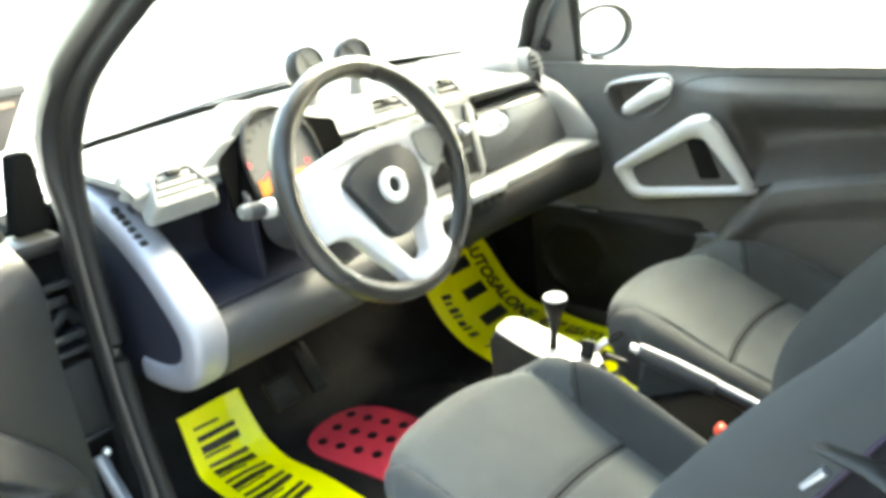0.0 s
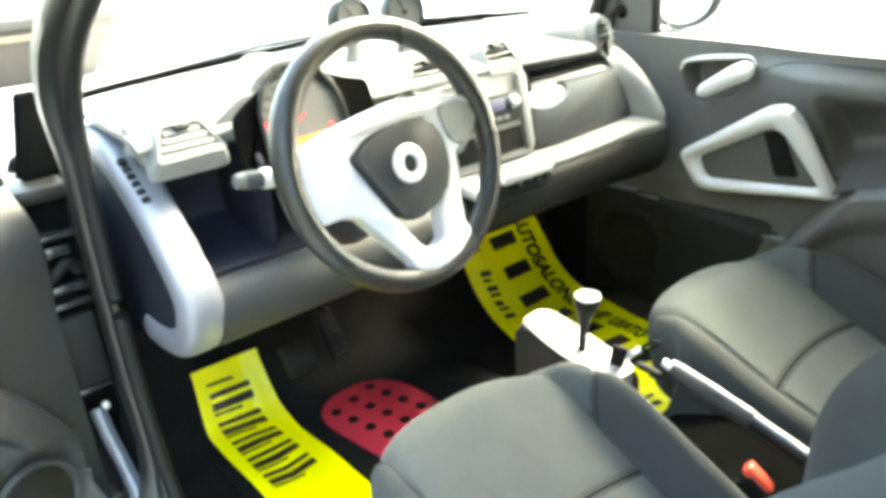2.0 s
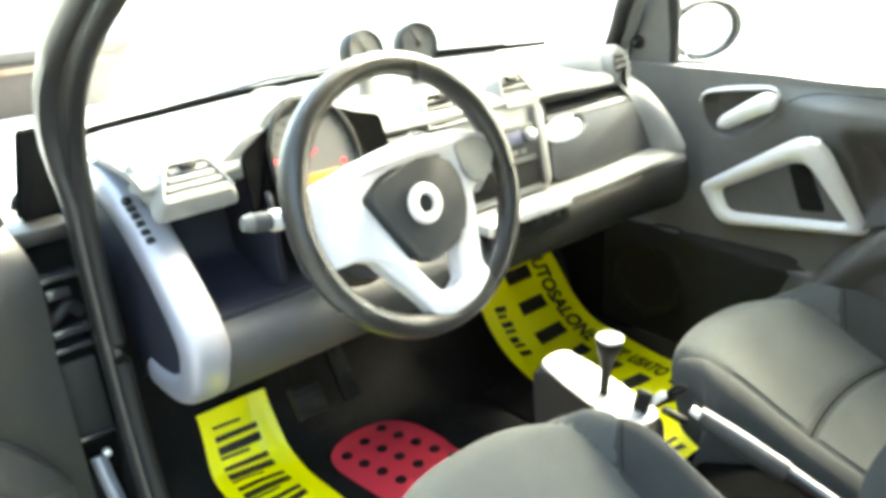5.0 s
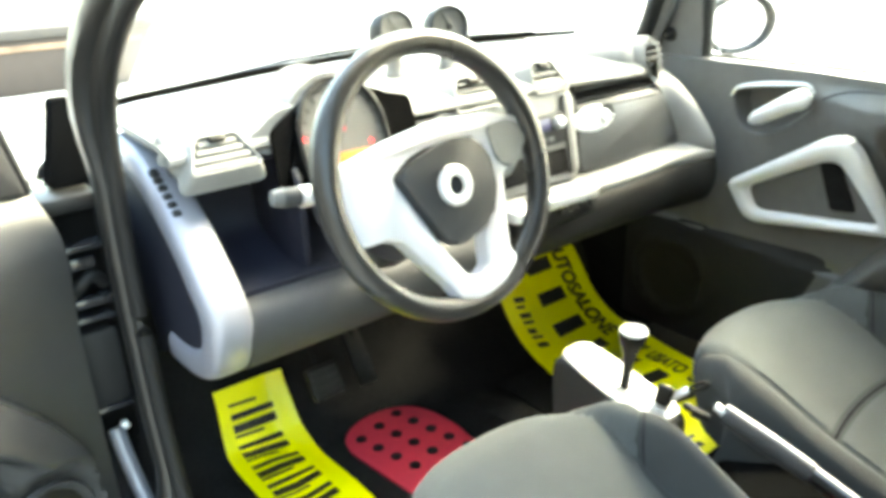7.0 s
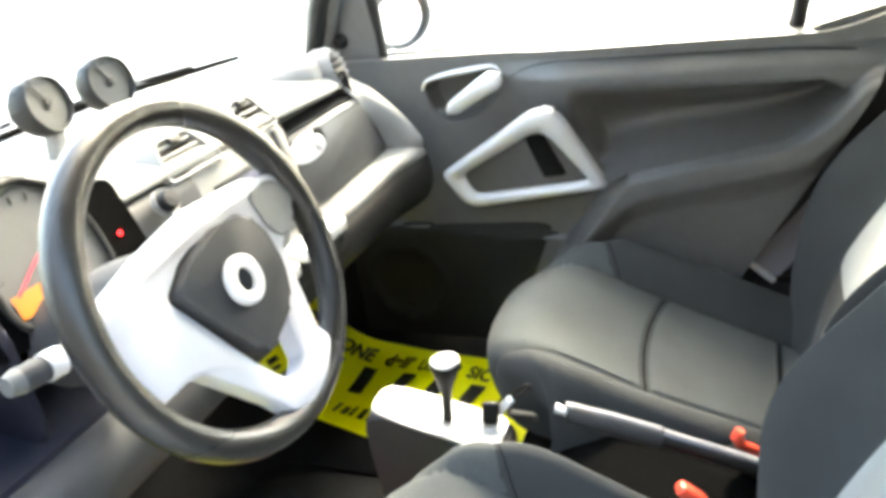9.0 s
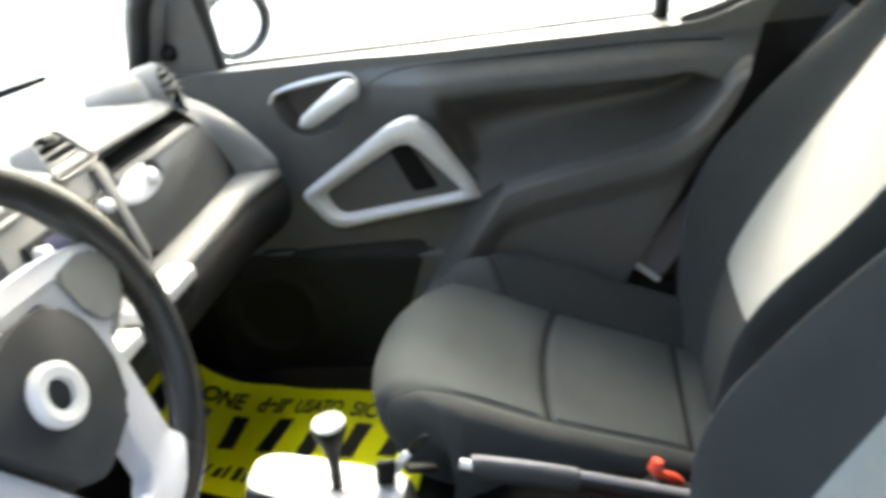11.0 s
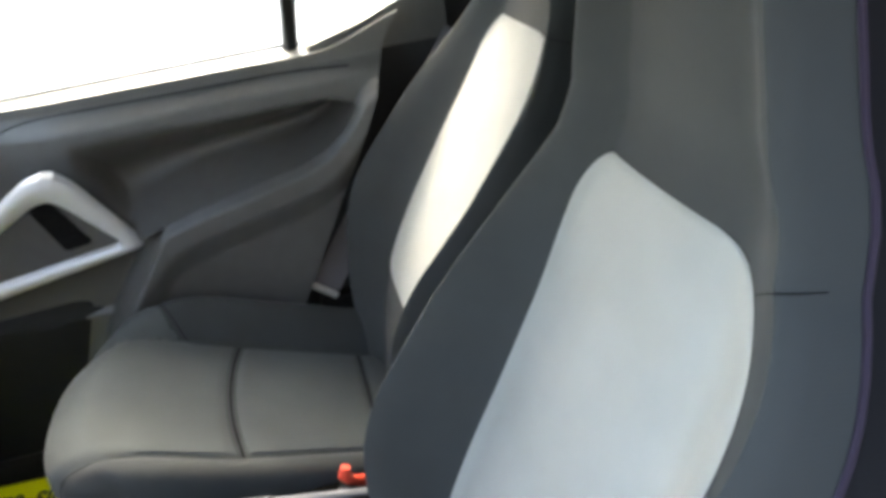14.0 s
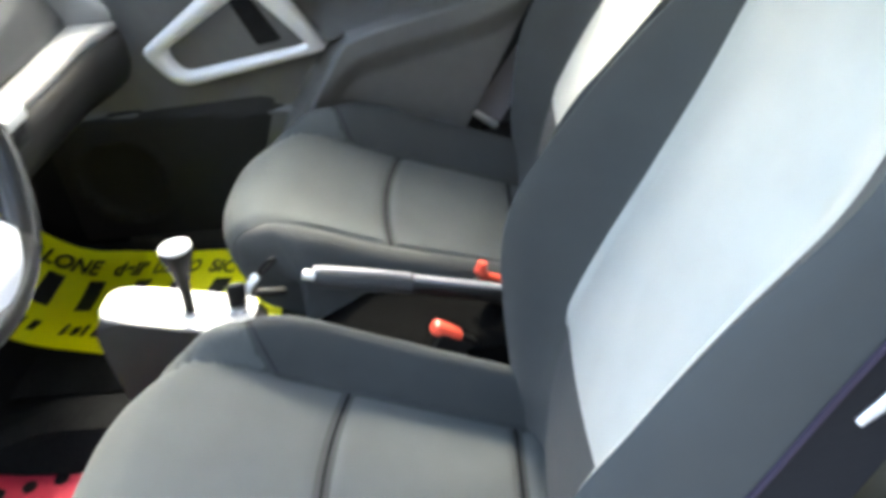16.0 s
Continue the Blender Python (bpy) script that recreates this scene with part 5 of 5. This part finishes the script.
part("housing", prism(rounded([(-0.66, 0.34), (-0.66, 0.495), (-0.31, 0.495), (-0.205, 0.455), (-0.185, 0.34)], 0.02), "x", -0.068, 0.090, 0.006), M_SEAL, brake, "black tunnel cover")

for c, lab, ang in ((Vector((-0.062, -0.436, 0.522)), "driver", 18), (Vector((0.030, -0.500, 0.538)), "passenger", 25)):
    b = thing("belt_buckle", "black seat belt buckle with a red release button", "belt buckle", "belt buckles")
    m = Matrix.Translation(c) @ pose(0, 0, 0, 40, 0, ang)
    part("case", rbox((-0.013, -0.065, -0.030), (0.013, 0.02, 0.004), 0.006, 3, m), M_BLACK, b)
    if lab == "driver":
        part("release_button", rbox((-0.011, -0.018, -0.006), (0.011, 0.030, 0.012), 0.005, 3, m), M_BUCKLE, b, "red release button")
    else:
        part("release_button", tube([m @ q for q in (Vector((0, -0.026, 0.004)), Vector((0, -0.012, 0.006)), Vector((0, 0.012, 0.004)), Vector((0, 0.028, 0.012)), Vector((0, 0.032, 0.024)))], [0.007, 0.009, 0.0085, 0.009, 0.007], 12, up=(1, 0, 0)), M_BUCKLE, b, "curved orange-red release button")
    part("stalk", tube([m @ Vector((0, -0.06, -0.015)), m @ Vector((0, -0.11, -0.06)), m @ Vector((0, -0.13, -0.12))], 0.011, 10), M_PANEL, b)

# ---- mats ----
mat = thing("floor_mat", "black carpet floor mat with a red heel pad", "floor mat")
part("mat_sheet", rbox((-0.53, -0.08, 0.285), (-0.075, 0.46, 0.295), 0.004), M_CARPET, mat)
oval = rounded([(-0.262, 0.13), (-0.304, 0.475), (-0.085, 0.485), (-0.045, 0.13)], [0.05, 0.105, 0.11, 0.05], 8)
pad = part("heel_pad", prism(oval, "z", 0.2955, 0.300, 0.002), M_RED, mat, "red rounded heel pad with black dots")
for i in range(-2, 6):
    for j in range(-3, 6):
        x, y = -0.255 + 0.056 * i + 0.012 * j, 0.419 + 0.026 * i * 0.55 - 0.050 * j * 0.95
        if inside_by((x, y), oval) > 0.022:
            part("dot", lathe([(0.0005, 0.0015), (0.0115, 0.001), (0.0125, -0.001)], Matrix.Translation((x, y, 0.3005)), 14), M_BLACK, pad)
mat2 = thing("floor_mat", "black carpet floor mat under the paper mat", "floor mat")
part("mat_sheet", rbox((0.12, -0.15, 0.283), (0.56, 0.40, 0.290), 0.003), M_CARPET, mat2)


def sheet(line, x0, x1, curl=0.0):
    """A paper mat laid along a side profile; returns the place of (across 0..1, metres along)."""
    pr = spline(line, 200)
    at = np.r_[0, np.cumsum(np.linalg.norm(np.diff(pr, axis=0), axis=1))]

    def fn(w, s, lift=0.0):
        y, z = np.interp(s, at, pr[:, 0]), np.interp(s, at, pr[:, 1])
        d = np.array((np.interp(s + 0.005, at, pr[:, 0]) - np.interp(s - 0.005, at, pr[:, 0]), np.interp(s + 0.005, at, pr[:, 1]) - np.interp(s - 0.005, at, pr[:, 1])))
        d /= max(1e-9, np.linalg.norm(d))
        x = x0(s) + (x1(s) - x0(s)) * w
        lift += curl * sstep(0.72, 1.0, w) * (1 - sstep(0.12, 0.24, s))
        wav = 0.004 * math.sin(9 * s + 4 * w) + 0.003 * math.sin(23 * s - 7 * w)
        return Vector((x, y + d[1] * (lift + wav), z - d[0] * (lift + wav)))
    return fn, at[-1]


def letters(text, size):
    cu = bpy.data.curves.new("text", "FONT")
    cu.body, cu.size, cu.offset, cu.shear = text, size, size * 0.030, 0.12
    ob = bpy.data.objects.new("text", cu)
    scene.collection.objects.link(ob)
    me = ob.to_mesh(depsgraph=bpy.context.evaluated_depsgraph_get())
    bm = bmesh.new()
    bm.from_mesh(me)
    ob.to_mesh_clear()
    bpy.data.objects.remove(ob)
    bmesh.ops.triangulate(bm, faces=bm.faces[:])
    bmesh.ops.subdivide_edges(bm, edges=[e for e in bm.edges if e.calc_length() > size * 0.4], cuts=2, use_grid_fill=False)
    return bm


# passenger paper mat: starts on the toe board and runs back along the floor
fnp, LP = sheet([(0.60, 0.56), (0.54, 0.47), (0.47, 0.375), (0.39, 0.318), (0.28, 0.306), (0.10, 0.304), (-0.085, 0.304)], lambda s: 0.232 - 0.03 * sstep(0.3, 0.6, s), lambda s: 0.53 + 0.02 * math.sin(5 * s))
ppm = thing("paper_mat", "glossy yellow paper floor mat printed in black", "paper mat", "paper mats")
part("paper", slab(lambda u, v: fnp(u, v * LP), 24, 80, (0, 0, -0.0006)), M_YELLOW, ppm)


def print_on(name, bm, fn, s0, w0, wide, parent, label=""):
    for v in bm.verts:
        v.co = fn(w0 + v.co.y / wide, s0 + v.co.x, 0.0022)
    return part(name, bm, M_INK, parent, label, smooth=0)


def strip(length, high, shear=0.0):
    return grid(lambda u, v: Vector((u * length + shear * v, v * high, 0)), max(2, int(length / 0.015)), 2)


for word, s0, long, size in (("AUTOSALONE", 0.05, 0.315, 0.066), ("dell'", 0.395, 0.075, 0.062), ("USATO", 0.485, 0.11, 0.062), ("SIC", 0.615, 0.06, 0.062)):
    t1 = letters(word, size)
    far = max(v.co.x for v in t1.verts)
    for v in t1.verts:
        v.co.x *= long / far
    print_on("printed_word", t1, fnp, s0, 0.735, 0.325, ppm, "black printed word " + word)
for k in range(9):
    print_on("printed_bar", strip(0.036, 0.098, 0.02 if k > 3 else 0.0), fnp, 0.09 + 0.088 * k, 0.37, 0.325, ppm)
for k in range(34):
    if k % 9 not in (3, 4):
        tall = 0.034 if k % 3 else 0.026
        print_on("printed_bar", strip(0.008 + 0.006 * (k % 2), tall, 0.006), fnp, 0.055 + 0.0215 * k, 0.12, 0.325, ppm)
# driver's paper mat
fnd, LD = sheet([(0.600, 0.428), (0.582, 0.388), (0.545, 0.335), (0.51, 0.312), (0.40, 0.308), (0.0, 0.308), (-0.10, 0.308)], lambda s: -0.507 + 0.016 * (1 - sstep(0, 0.15, s)), lambda s: -0.342, 0.022)
dpm = thing("paper_mat", "yellow paper floor mat bent up at its far end", "paper mat", "paper mats")
part("paper", slab(lambda u, v: fnd(u, v * LD), 14, 60, (0, 0.0004, -0.0006)), M_YELLOW, dpm)
for k in range(16):
    l = 0.006 + 0.012 * ((k * 7) % 3) / 2
    h = 0.098 if k % 3 else 0.066
    print_on("printed_bar", strip(l, h, 0.004), fnd, 0.035 + 0.022 * k, 0.16, 0.162, dpm)
